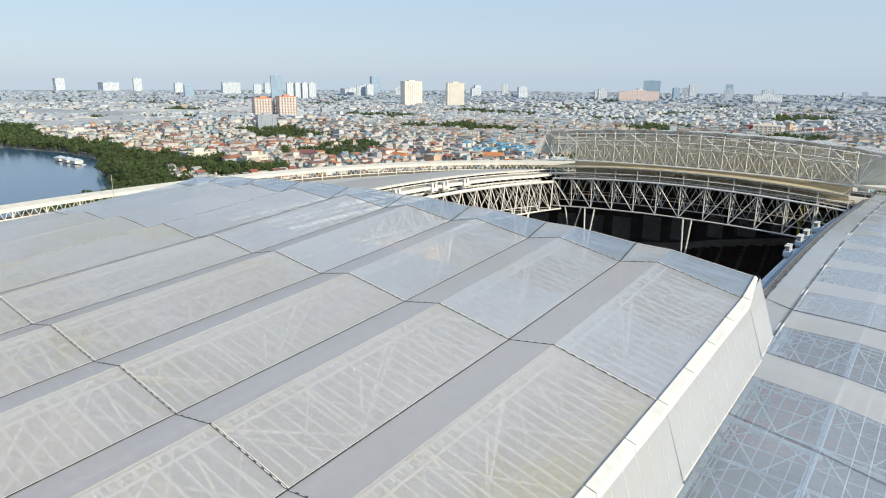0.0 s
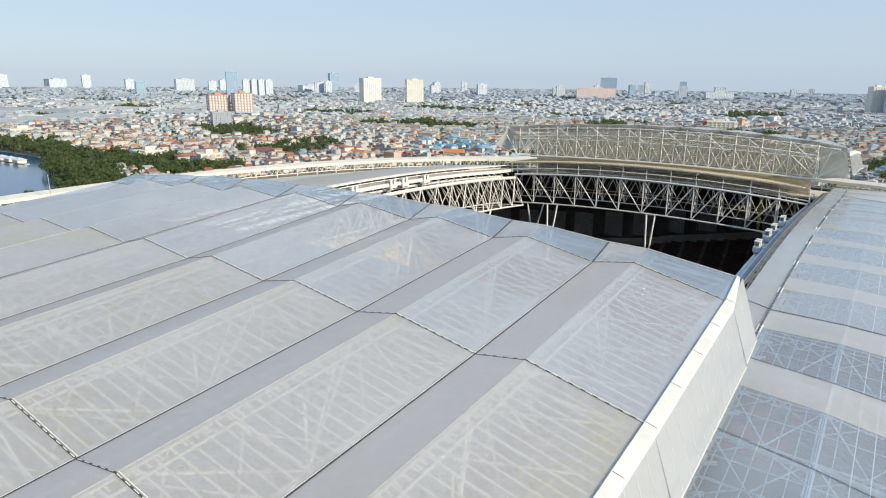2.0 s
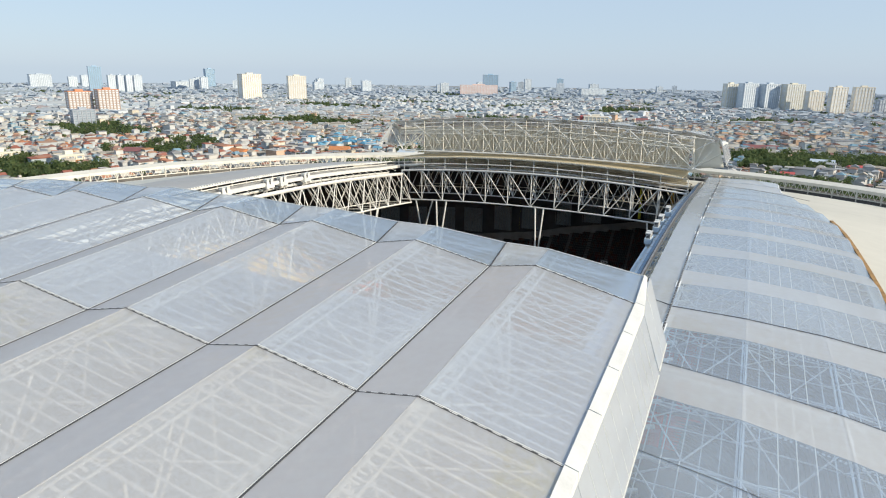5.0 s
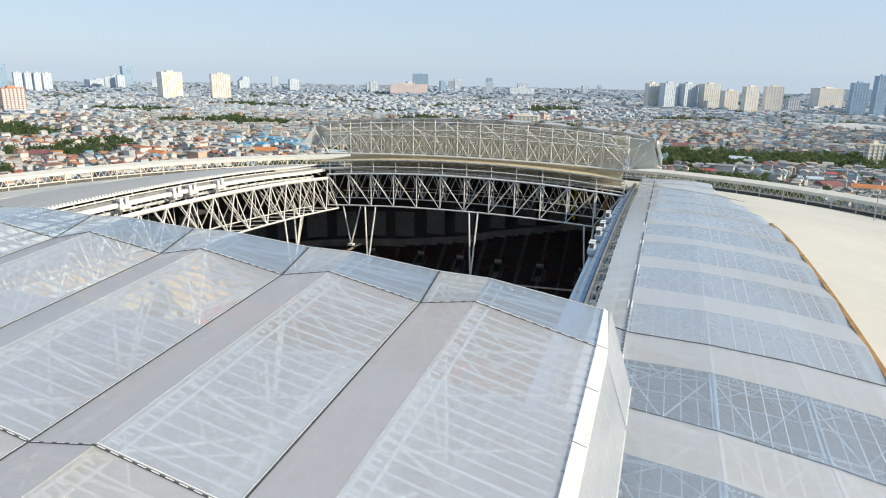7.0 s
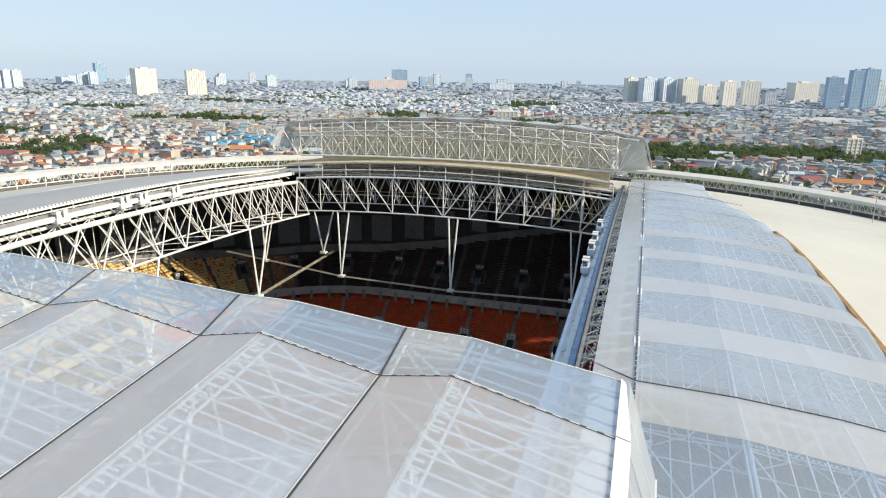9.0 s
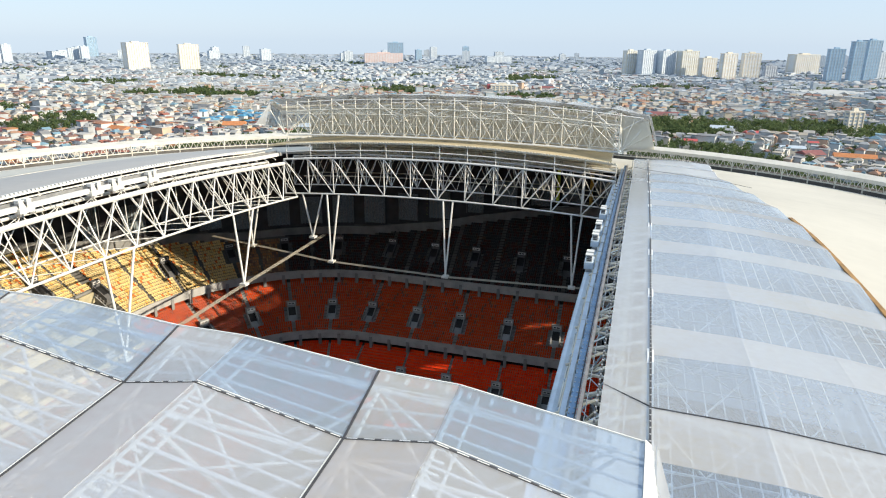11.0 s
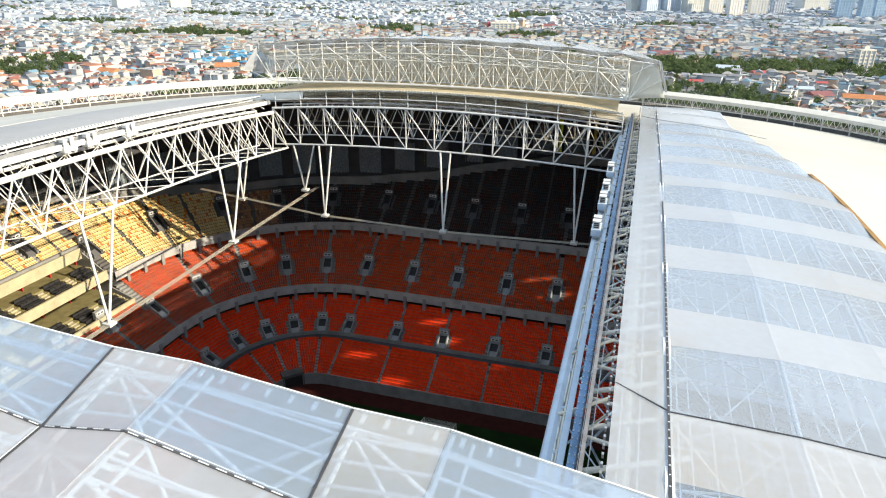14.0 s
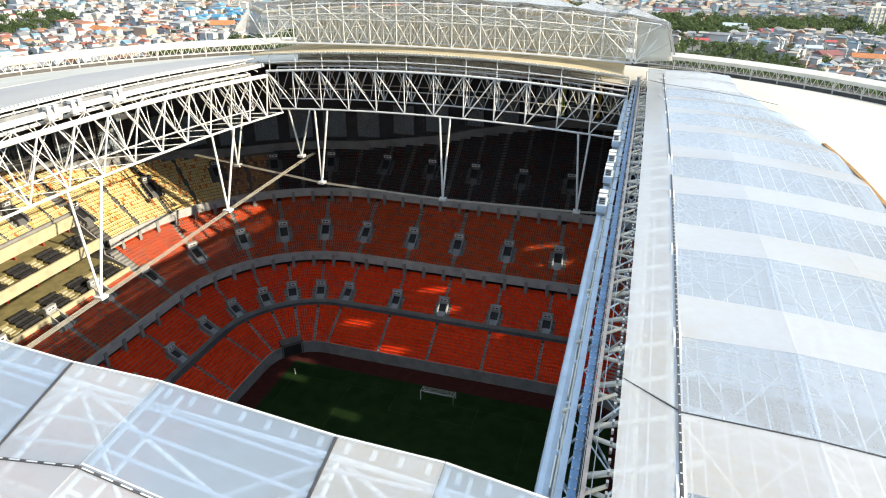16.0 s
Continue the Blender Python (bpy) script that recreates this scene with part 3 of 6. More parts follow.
def build_far():
    n = 12
    for j, (y, m, k) in enumerate(((YF, WHITE, 1.0), (YF + 4.5, INNER, 0.75))):
        prev = None
        for i in range(n + 1):
            x = lerp(XL + 1, XR, i / n)
            zt, zb = far_top(x), far_bot(x) + (1.2 if j else 0)
            strut("post", (x, y, zb), (x, y, zt), 0.13 * k, m, far_truss)
            if prev is not None:
                px, pt, pb = prev
                strut("top_chord", (px, y, pt), (x, y, zt), 0.24 * k, m, far_truss)
                strut("bottom_chord", (px, y, pb), (x, y, zb), 0.20 * k, m, far_truss)
                if j:
                    strut("diagonal", (px, y, pb), ((px + x) / 2, y, (pt + zt) / 2), 0.10, m, far_truss)
                    strut("diagonal", (x, y, zb), ((px + x) / 2, y, (pt + zt) / 2), 0.10, m, far_truss)
                    strut("diagonal", (px, YF, pt), ((px + x) / 2, y, (pb + zb) / 2), 0.07, WHITE, far_truss)
                    strut("diagonal", (x, YF, zt), ((px + x) / 2, y, (pb + zb) / 2), 0.07, WHITE, far_truss)
                elif i <= n // 2:
                    strut("diagonal", (px, y, pt), (x, y, zb), 0.135 * k, m, far_truss)
                else:
                    strut("diagonal", (x, y, zt), (px, y, pb), 0.135 * k, m, far_truss)
            prev = (x, zt, zb)
    for i in range(n + 1):
        x = lerp(XL + 1, XR, i / n)
        strut("cross_brace", (x, YF, far_top(x)), (x, YF + 4.5, far_bot(x) + 1.2), 0.09, WHITE, far_truss)
        strut("cross_brace", (x, YF, far_bot(x)), (x, YF + 4.5, far_top(x)), 0.09, WHITE, far_truss)
    for y, m2 in ((YF + 9.0, IVORY), (YF + 14.0, SHADE_TAN)):
        for i in range(24):
            xa, xb = lerp(XL + 1, XR, i / 24), lerp(XL + 1, XR, (i + 1) / 24)
            ta, tb, ba, bb = far_top(xa) + 0.3, far_top(xb) + 0.3, far_bot(xa) + 2.4, far_bot(xb) + 2.4
            strut("rear_chord", (xa, y, ta), (xb, y, tb), 0.12, m2, far_truss)
            strut("rear_chord", (xa, y, ba), (xb, y, bb), 0.12, m2, far_truss)
            strut("rear_diagonal", (xa, y, ba if i % 2 else ta), (xb, y, tb if i % 2 else bb), 0.09, m2, far_truss)
            if i % 2:
                strut("rear_diagonal", (xa, y, ba), (xa, y - 4.5, ta), 0.08, m2, far_truss)
    # walkway with posts above the top chord
    prev = None
    for i in range(25):
        x = lerp(XL + 1, XR, i / 24)
        z = far_top(x)
        if i % 2 == 0:
            strut("walkway_post", (x, YF + 1.5, z), (x, YF + 1.5, z + 3.2), 0.10, WHITE, far_truss)
        if prev is not None:
            px, pz = prev
            for dz, r, m in ((1.5, 0.12, WHITE), (3.1, 0.15, IVORY)):
                strut("walkway_rail", (px, YF + 1.5, pz + dz), (x, YF + 1.5, z + dz), r, m, far_truss)
        prev = (x, z)
    teeth = Pile()
    for i in range(110):
        x = lerp(XL + 1, XR, (i + 0.5) / 110)
        z = far_top(x) + 3.2
        teeth.box(x - 0.2, x + 0.2, YF + 1.3, YF + 1.75, z, z + 0.22)
    teeth.done("eave_teeth", IVORY, far_truss, kind="stuff")


build_far()


def build_side(truss, x, s, m1, m2):
    """A long side of the opening; s points away from it."""
    n = 20
    for j, (dx, m, k) in enumerate(((0, m1, 1.0), (4.2, m2, 0.7))):
        prev = None
        for i in range(n + 1):
            y = lerp(-60, 69, i / n)
            zt = z_side(y) - 3.0
            zb = z_side(y) - 10.6
            xb = x + s * dx + (3.0 if (s < 0 and j == 0) else 0)
            strut("post", (xb, y, zb), (x + s * dx, y, zt), 0.11 * k, m, truss)
            if prev is not None:
                py, pt, pb = prev
                strut("top_chord", (x + s * dx, py, pt), (x + s * dx, y, zt), 0.42 * k, m, truss)
                strut("bottom_chord", (xb, py, pb), (xb, y, zb), 0.21 * k, m, truss)
                strut("diagonal", (x + s * dx, y, zt), (xb, py, pb), 0.13 * k, m, truss)
                strut("diagonal", (x + s * dx, (py + y) / 2, (pt + zt) / 2), (xb, y, zb), 0.10 * k, m, truss)
            prev = (y, zt, zb)
    for i in range(n + 1):
        y = lerp(-60, 69, i / n)
        zt, zb = z_side(y) - 3.0, z_side(y) - 10.6
        if i < n:
            yn = lerp(-60, 69, (i + 1) / n)
            strut("cross_brace", (x, y, zt), (x + s * 4.2, yn, z_side(yn) - 3.0), 0.07, m1, truss)
            strut("cross_brace", (x + s * 4.2, y, zb), (x + (3.0 if s < 0 else 0), yn, z_side(yn) - 10.6), 0.06, m1, truss)
            strut("cross_brace", (x + s * 4.2, y, zt), (x + s * 4.2, yn, z_side(yn) - 10.6), 0.07, m2, truss)
        strut("cross_brace", (x, y, zt), (x + s * 4.2, y, zb), 0.09, m1, truss)
        strut("cross_brace", (x + (3.0 if s < 0 else 0), y, zb), (x + s * 4.2, y, zt), 0.09, m1, truss)


build_side(left_truss, XL + 1.0, -1, WHITE, WHITE)
build_side(right_truss, XR, 1, SHADE_BLUE, IVORY)

# ---- rails and bogies ----
rail_right = thing("roof_rail", (32.5, 0, 68), "blue and grey sliding roof track beside the opening", "rail", "roof tracks")
rail_left = thing("roof_rail", (-45.4, 0, 68), "white sliding roof track beside the opening", "rail", "roof tracks")


def z_rail(y): return z_side(min(y, 62.0)) - 0.05 * max(0, y - 62)


def track(parent, lanes, y_end=69):
    for nm, x, w, h, dz, m in lanes:
        v, f = [], []
        for i in range(25):
            y = lerp(-60, y_end, i / 24)
            z = z_rail(y) + dz
            v += [(x - w / 2, y, z - h / 2), (x + w / 2, y, z - h / 2), (x + w / 2, y, z + h / 2), (x - w / 2, y, z + h / 2)]
            if i:
                k = 4 * i
                f += [(k - 4 + q, k - 4 + (q + 1) % 4, k + (q + 1) % 4, k + q) for q in range(4)]
        f += [(3, 2, 1, 0), (96, 97, 98, 99)]
        part(nm, quads(nm, v, f), m, parent)


track(rail_right, [("beam", 31.90, 0.36, 0.35, -2.2, SHADE_BLUE), ("rail", 32.52, 0.42, 0.55, -1.6, BLUE), ("cable", 32.79, 0.05, 0.06, -1.3, DARK), ("cable", 32.86, 0.04, 0.06, -1.3, STEEL), ("rail", 33.03, 0.22, 0.5, -1.35, RAIL_TAN),
                   ("cable_tray", 33.40, 0.05, 0.05, -1.1, STEEL), ("walkway_pipe", 31.62, 0.10, 0.10, -2.3, IVORY)], 88)
studs = Pile()
for i in range(210):
    y = lerp(-50, 86, i / 209)
    for dx in (-0.14, 0.14):
        studs.box(32.52 + dx - 0.03, 32.52 + dx + 0.03, y - 0.06, y + 0.06, z_rail(y) - 1.33, z_rail(y) - 1.26)
studs.done("rail_clip", STEEL, rail_right, kind="stuff")
for i in range(30):
    y = lerp(-52, 66, i / 29)
    strut("pipe_bracket", (31.1, y, z_rail(y) - 3.0), (32.0, y, z_rail(y) - 2.35), 0.12, SHADE_BLUE, rail_right)
    Pile().box(31.71, 32.09, y + 1.4, y + 1.5, z_rail(y) - 2.40, z_rail(y) - 2.0).done("splice_plate", STEEL, rail_right)
track(rail_left, [("beam", -45.4, 0.55, 0.75, -1.5, WHITE), ("rail", -46.6, 0.3, 0.5, -1.1, STEEL), ("cable_tray", -47.3, 0.2, 0.2, -0.2, WHITE)], 72)
for parent, xa, xb, m in ((rail_right, 31.3, 34.1, IVORY), (rail_left, -44.5, -47.9, WHITE)):
    for i in range(44):
        y = lerp(-59, 68, i / 37)
        if (y > 69 and xa < 0) or (xa > 0 and i % 2): continue
        z = z_rail(y) - 2.4
        strut("cross_beam", (xa, y, z), (xb, y + 1.3, z + 0.9), 0.11, m, parent)
        strut("tie", (xb, y - 1.0, z + 1.4), (lerp(xa, xb, 0.45), y, z - 1.2), 0.07, m, parent)


def bogie(x, y, s, m):
    b = thing("roof_bogie", (x, y, z_side(y) - 2.1), "white motor bogie of the sliding roof on its rail", "bogie", "roof bogies")
    z = z_side(y) - 2.2
    k = 0.95 if s > 0 else 1.15
    # the right frame takes the shade colour, the left stays white
    Pile().box(x - 0.5 * k, x + 0.5 * k, y - 1.2, y + 1.2, z, z + 0.7).done("frame", SHADE_BLUE if s > 0 else WHITE, b)
    for d in (-0.62, 0.62):
        p = Pile()
        p.box(x - 0.34 * k, x + 0.34 * k, y + d - 0.36, y + d + 0.36, z + 0.7, z + 1.5 * k)
        p.box(x - 0.42 * k, x + 0.42 * k, y + d - 0.43, y + d + 0.43, z + 1.5 * k, z + 1.6 * k)
        hs = p.done("motor_housing", WHITE, b, "white boxed drive housing")
        g = Pile()
        for q in range(3):
            g.box(x - 0.26 * k, x + 0.26 * k, y + d - 0.41, y + d - 0.365, z + 0.82 + 0.2 * q, z + 0.94 + 0.2 * q)
        g.done("grille", DARK, hs)
    for d in (-0.8, 0.8):
        Pile().pipe((x - 0.3, y + d, z - 0.1), (x + 0.3, y + d, z - 0.1), 0.34, 12).done("wheel", STEEL, b)
    return b


for y in (5.4, 14.1, 19.6, 29.3):
    bogie(31.1, y, 1, WHITE)
for y in (3.5, 16.0, 20.3, 28.5):
    bogie(-45.2, y, -1, WHITE)

# ---- fixed side roofs ----
right_roof = thing("side_roof", (46, 0, 66), "fixed sawtooth side roof of clear and milky film panels", "roof", "fixed roofs")
left_roof = thing("side_roof", (-60, 0, 66), "fixed grey side roof beside the opening", "roof", "fixed roofs")
PER = 12.4


def outer_x(y):
    """Where the film of the right side roof ends."""
    return 57.3 - max(0, (y - 20) / 50) ** 2 * 5.5 - max(0, (-45 - y) / 60) ** 2 * 8


def zs(y):
    """Height of the roof's inner edge, flatter towards the far end."""
    return z_side(min(y, 62.0)) - 0.05 * max(0, y - 62)


def zr(x, y):
    return zs(y) - 0.35 - 0.0042 * max(0, x - 37.3) ** 2


def fan(x, y):
    """The seams of the near bays fan out towards the outer edge."""
    return y - min(0.2, 0.011 * max(0, -25.4 - y)) * max(0, x - 37.3)


def build_right():
    gut, bars, frame_p = Pile(), Pile(), Pile()
    k0 = -6
    ys = []
    for k in range(k0, 10):
        v = -25.4 + PER * k
        ys += [(v, 0.0, "v"), (v + 7.0, 0.36, "r")]
    ys = [q for q in ys if q[0] < 95]
    for (ya, ha, ka), (yb, hb, kb) in zip(ys, ys[1:]):
        cols = [34.3, 37.3, 44.0, 50.5, None]
        for c, (xa, xb) in enumerate(zip(cols, cols[1:])):
            xa0 = xa1 = xa
            xb0, xb1 = (xb, xb) if xb else (outer_x(ya), outer_x(yb))
            fa, fb = (0.06, 0.06) if c == 0 else (min(ha, 0.08), min(hb, 0.08)) if c == 1 else (ha, hb)
            q = lambda x, y, h: (x, fan(x, y), zr(x, fan(x, y)) + h)
            p = film_grid(Pile(), q(xa0, ya, fa), q(xb0, ya, ha if c else 0.06), q(xb1, yb, hb if c else 0.06), q(xa1, yb, fb), 0.06, 6)
            # clear film gets paler towards the far end, for its sheen
            mat = STRIP_SHEET if c == 0 else (PALE_SHEET if (ka == "r" and ya > -50) or ya > 70 else FAR_SHEEN_FILM if ya > 20 else MID_SHEEN_FILM if ya > -30 else FILM_BLUE)
            p.done("pale_panel" if ka == "r" else "film_panel", mat, right_roof)
            n = 3 if c == 0 else 6
            for i in range(n + 1):
                t = (i + (0.5 if c == 0 else 0)) / max(1, n)
                x_a, x_b = lerp(xa0, xb0, t), lerp(xa1, xb1, t)
                dz = -0.2 if c == 0 else -0.12
                bars.bar(q(x_a, ya, fa + dz), q(x_b, yb, fb + dz), 0.07 if c else 0.085, 0.05)
            if c > 0:
                # lattice below
                xm = (xa0 + xb0) / 2
                for u, w in (((xa0, ya, -0.5), (xm, (ya + yb) / 2, -2.4)), ((xb0, ya, -0.5), (xm, (ya + yb) / 2, -2.4)), ((xa0, yb, -0.3), (xm, (ya + yb) / 2, -2.4)), ((xb0, yb, -0.3), (xm, (ya + yb) / 2, -2.4)),
                             ((xa0, ya, -0.4), (xb0, ya, -0.4)), ((xa0, ya, -2.2), (xb0, ya, -2.2)), ((xa0, ya, -2.2), (xm, ya, -0.4)), ((xm, ya, -0.4), (xb0, ya, -2.2))):
                    frame_p.bar((u[0], u[1], zr(u[0], u[1]) + u[2]), (w[0], w[1], zr(w[0], w[1]) + w[2]), 0.09)
                for dx in (-0.16, 0.16):
                    frame_p.bar((xa0 + dx, ya, zr(xa0, ya) + ha - 0.3), (xa0 + dx, yb, zr(xa0, yb) + hb - 0.3), 0.13)
        if ka == "v" and -90 < ya < -15:
            for xa, xb, dy in ((37.4, 44.0, 1.2), (44.0, 50.5, 0.9), (50.5, 55.5, 0.7)):
                strut("purlin_tube", (xa, ya + 3.2 + dy, zr(xa, ya) - 2.9), (xb, ya + 3.2, zr(xb, ya) - 2.9), 0.24, CREAM_LIT_STEEL, right_roof)
            strut("purlin_tube", (37.2, ya, zr(37.3, ya) - 2.0), (37.2, yb + 5.4, zr(37.3, yb) - 2.0), 0.26, CREAM_LIT_STEEL, right_roof)
        if ka == "v":
            xo = outer_x(ya)
            pts = [(x, fan(x, ya)) for x in (37.3, 44, 50.5, xo)]
            for a, b in zip(pts, pts[1:]) if ya < -20 else ():
                gut.bar((a[0], a[1], zr(*a) + 0.05), (b[0], b[1], zr(*b) + 0.05), 0.06 if abs(ya + 25.4) < 1 else 0.03, 0.05 if abs(ya + 25.4) < 1 else 0.03)
            if abs(ya + 25.4) < 1:
                gut.bar((34.3, ya + 2.0, zr(34.3, ya) + 0.09), (37.3, ya, zr(37.3, ya) + 0.09), 0.08, 0.06)
        else:
            for i in range(34):
                x = lerp(44.2, outer_x(ya) - 3, i / 33)
                yt = fan(x, ya)
                bars.box(x - 0.08, x + 0.08, yt - 0.30, yt - 0.12, zr(x, yt) + 0.16, zr(x, yt) + 0.20)
        if not (10 < ya < 17) and ya < 84:
            gut.bar((37.3, ya, zr(37.3, ya) + 0.10), (37.3, yb, zr(37.3, yb) + 0.10), 0.13, 0.06)
            for i in range(8 if ya < 0 else 0):
                yt = lerp(ya, yb, (i + 0.5) / 8)
                bars.box(37.25, 37.35, yt - 0.04, yt + 0.04, zr(37.3, yt) + 0.10, zr(37.3, yt) + 0.14)
        # added sheet that weakens the sun falling on the stands
        if c == 3 and -20 < ya < 82:
            for xa, xb in ((37.5, 44.0), (44.0, 50.5), (50.5, min(outer_x(ya), outer_x(yb)))):
                Pile().slab(*[(x, y, zr(x, y) - 3.0) for x, y in ((xa, ya + 0.05), (xb - 0.05, ya + 0.05), (xb - 0.05, yb - 0.05), (xa, yb - 0.05))], 0.05).done("added_liner", SIDE_LINER, right_roof)
    far_seam = [(34.5, 74.0), (37.3, 70.5), (44.0, 67.5), (50.5, 66.0), (55.5, 64.8)]
    for a, b in zip(far_seam, far_seam[1:]):
        gut.bar((*a, zr(*a) + 0.5), (*b, zr(*b) + 0.5), 0.10, 0.06)
    for i in range(36):
        y = lerp(-58, 68, i / 35)
        strut("cross_beam", (33.05, y, zr(34, y) - 1.9), (38.6, y + 1.7, zr(38.6, y) - 1.0), 0.17, CREAM_LIT_STEEL, right_roof)
        strut("cross_beam", (33.05, y + 2.6, zr(34, y) - 1.6), (35.6, y + 1.5, zr(35.6, y) - 1.2), 0.13, CREAM_LIT_STEEL, right_roof)

    hatch = Pile()
    for i in range(34):
        x = 34.6 + i * 0.36
        hatch.bar((x, 91.2, zr(x, 91.2) + 0.62), (x + 0.1, 93.6, zr(x, 93.6) + 0.62), 0.10, 0.05)
    hatch.done("edge_grating", IVORY, right_roof, kind="stuff")
    bars.done("glazing_bar", WHITE, right_roof, kind="stuff")
    gut.done("gutter", DARK, right_roof, "black rubber gutter strip")
    frame_p.done("roof_frame", FRAME, right_roof, kind="stuff")
    teeth = Pile()
    for i in range(220):
        y = lerp(-60, 90, i / 219)
        teeth.box(34.0, 34.12, y - 0.10, y + 0.10, zr(34.1, y) - 0.12, zr(34.1, y) + 0.12)
    teeth.done("eave_teeth", STEEL, right_roof, kind="stuff")
    fl = Pile()
    yy = [-30 + i * 2.0 for i in range(35)]
    for a, b in zip(yy, yy[1:]):
        fl.bar((outer_x(a) + 0.25, a, zr(outer_x(a), a) + 0.05), (outer_x(b) + 0.25, b, zr(outer_x(b), b) + 0.05), 0.45, 0.2)
    fl.done("rusty_flashing", RUST, right_roof, "rust-brown edge flashing")


build_right()


def build_left():
    roofp, teeth = Pile(), Pile()
    ys = [lerp(-62, 72, i / 16) for i in range(17)]
    xs = [-48.0, -54, -60, -66, -71]
    for ya, yb in zip(ys, ys[1:]):
        for xa, xb in zip(xs, xs[1:]):
            q = lambda x, y: (x, y, z_side(y) - 0.1 - 0.0042 * (x + 48) ** 2)
            roofp.slab(q(xb, ya), q(xa, ya), q(xa, yb - 0.02), q(xb, yb - 0.02), 0.12)
    roofp.done("roof_sheet", GREYROOF, left_roof)
    for i in range(190):
        y = lerp(-60, 69, i / 189)
        teeth.box(-48.05, -47.7, y - 0.2, y + 0.2, z_side(y) - 0.3, z_side(y) + 0.1)
    teeth.done("eave_teeth", WHITE, left_roof, kind="stuff")
    for i in range(33):
        y = lerp(-60, 69, i / 32)
        strut("eave_post", (-47.9, y, z_side(y) - 2.2), (-47.9, y, z_side(y) - 0.2), 0.10, WHITE, left_roof)
    for dz in (-0.9, -0.25):
        track(left_roof, [("eave_rail", -47.9, 0.2, 0.2, dz, WHITE)])


build_left()

# far strip of roof between the opening and the far half
far_strip = Pile()
for i in range(24):
    xa, xb = lerp(-48, 29.6, i / 24), lerp(-48, 29.6, (i + 1) / 24)
    f = lambda x: 69.4 - 0.0013 * (x - CX) ** 2
    far_strip.slab((xa, 71.2, f(xa) + 0.45), (xb, 71.2, f(xb) + 0.45), (xb, 90, f(xb) - 0.3), (xa, 90, f(xa) - 0.3), 0.3)
tagged(far_strip.done("roof_strip", OCHRE), "ochre roof strip behind the opening's edge", "roof", kind="structure")

# ---- outer roof and rim ----
RA, RB, RE = 137.0, 155.0, 2.25


def ring_pt(a, ra, rb, e):
    c, s = math.cos(a), math.sin(a)
    return (CX + ra * math.copysign(abs(c) ** (2 / e), c), rb * math.copysign(abs(s) ** (2 / e), s))


def outer_roof():
    n, rings = 120, 12
    v, f = [], []
    for j in range(rings + 1):
        t = j / rings
        for i in range(n):
            a = 2 * math.pi * i / n
            xi, yi = ring_pt(a, 63.0, 82.0, 5.0)
            xo, yo = ring_pt(a, RA - 1.5, RB - 1.5, RE)
            x, y = lerp(xi, xo, t), lerp(yi, yo, t)
            zi = z_side(max(-72, min(72, yi))) - 2.0
            if abs(yi) > 72: zi = min(zi, 66.4)
            z = lerp(zi, 56.2, t)
            v.append((x, y, z))
    # Unseen holes added so that the sun throws patches on the stands.
    sun_holes = {(7, 7), (9, 6), (8, 9), (11, 7), (9, 11), (10, 10), (7, 4), (9, 3), (7, 5), (9, 8)}
    for j in range(rings):
        for i in range(n):
            k = (i + 1) % n
            q = (j * n + i, (j + 1) * n + i, (j + 1) * n + k, j * n + k)
            if (j, i) not in sun_holes:
                f.append(q)
                continue
            a, b, c, d = (Vector(v[m]) for m in q)
            b0 = len(v)
            for t in (0.06, 0.94):
                for w in (0.34, 0.66):
                    v.append(tuple(a.lerp(b, t).lerp(d.lerp(c, t), w)))
            f += [(q[0], q[1], b0 + 2, b0), (q[1], q[2], b0 + 3, b0 + 2), (q[2], q[3], b0 + 1, b0 + 3), (q[3], q[0], b0, b0 + 1)]
    ob = part("outer_roof", quads("outer_roof", v, f), CREAM)
    so = ob.modifiers.new("thick", "SOLIDIFY"); so.thickness, so.offset = 0.4, -1
    return tagged(ob, "cream outer roof sloping down to the rim, with unseen holes added for sun patches", "roof", kind="structure")


outer_roof()


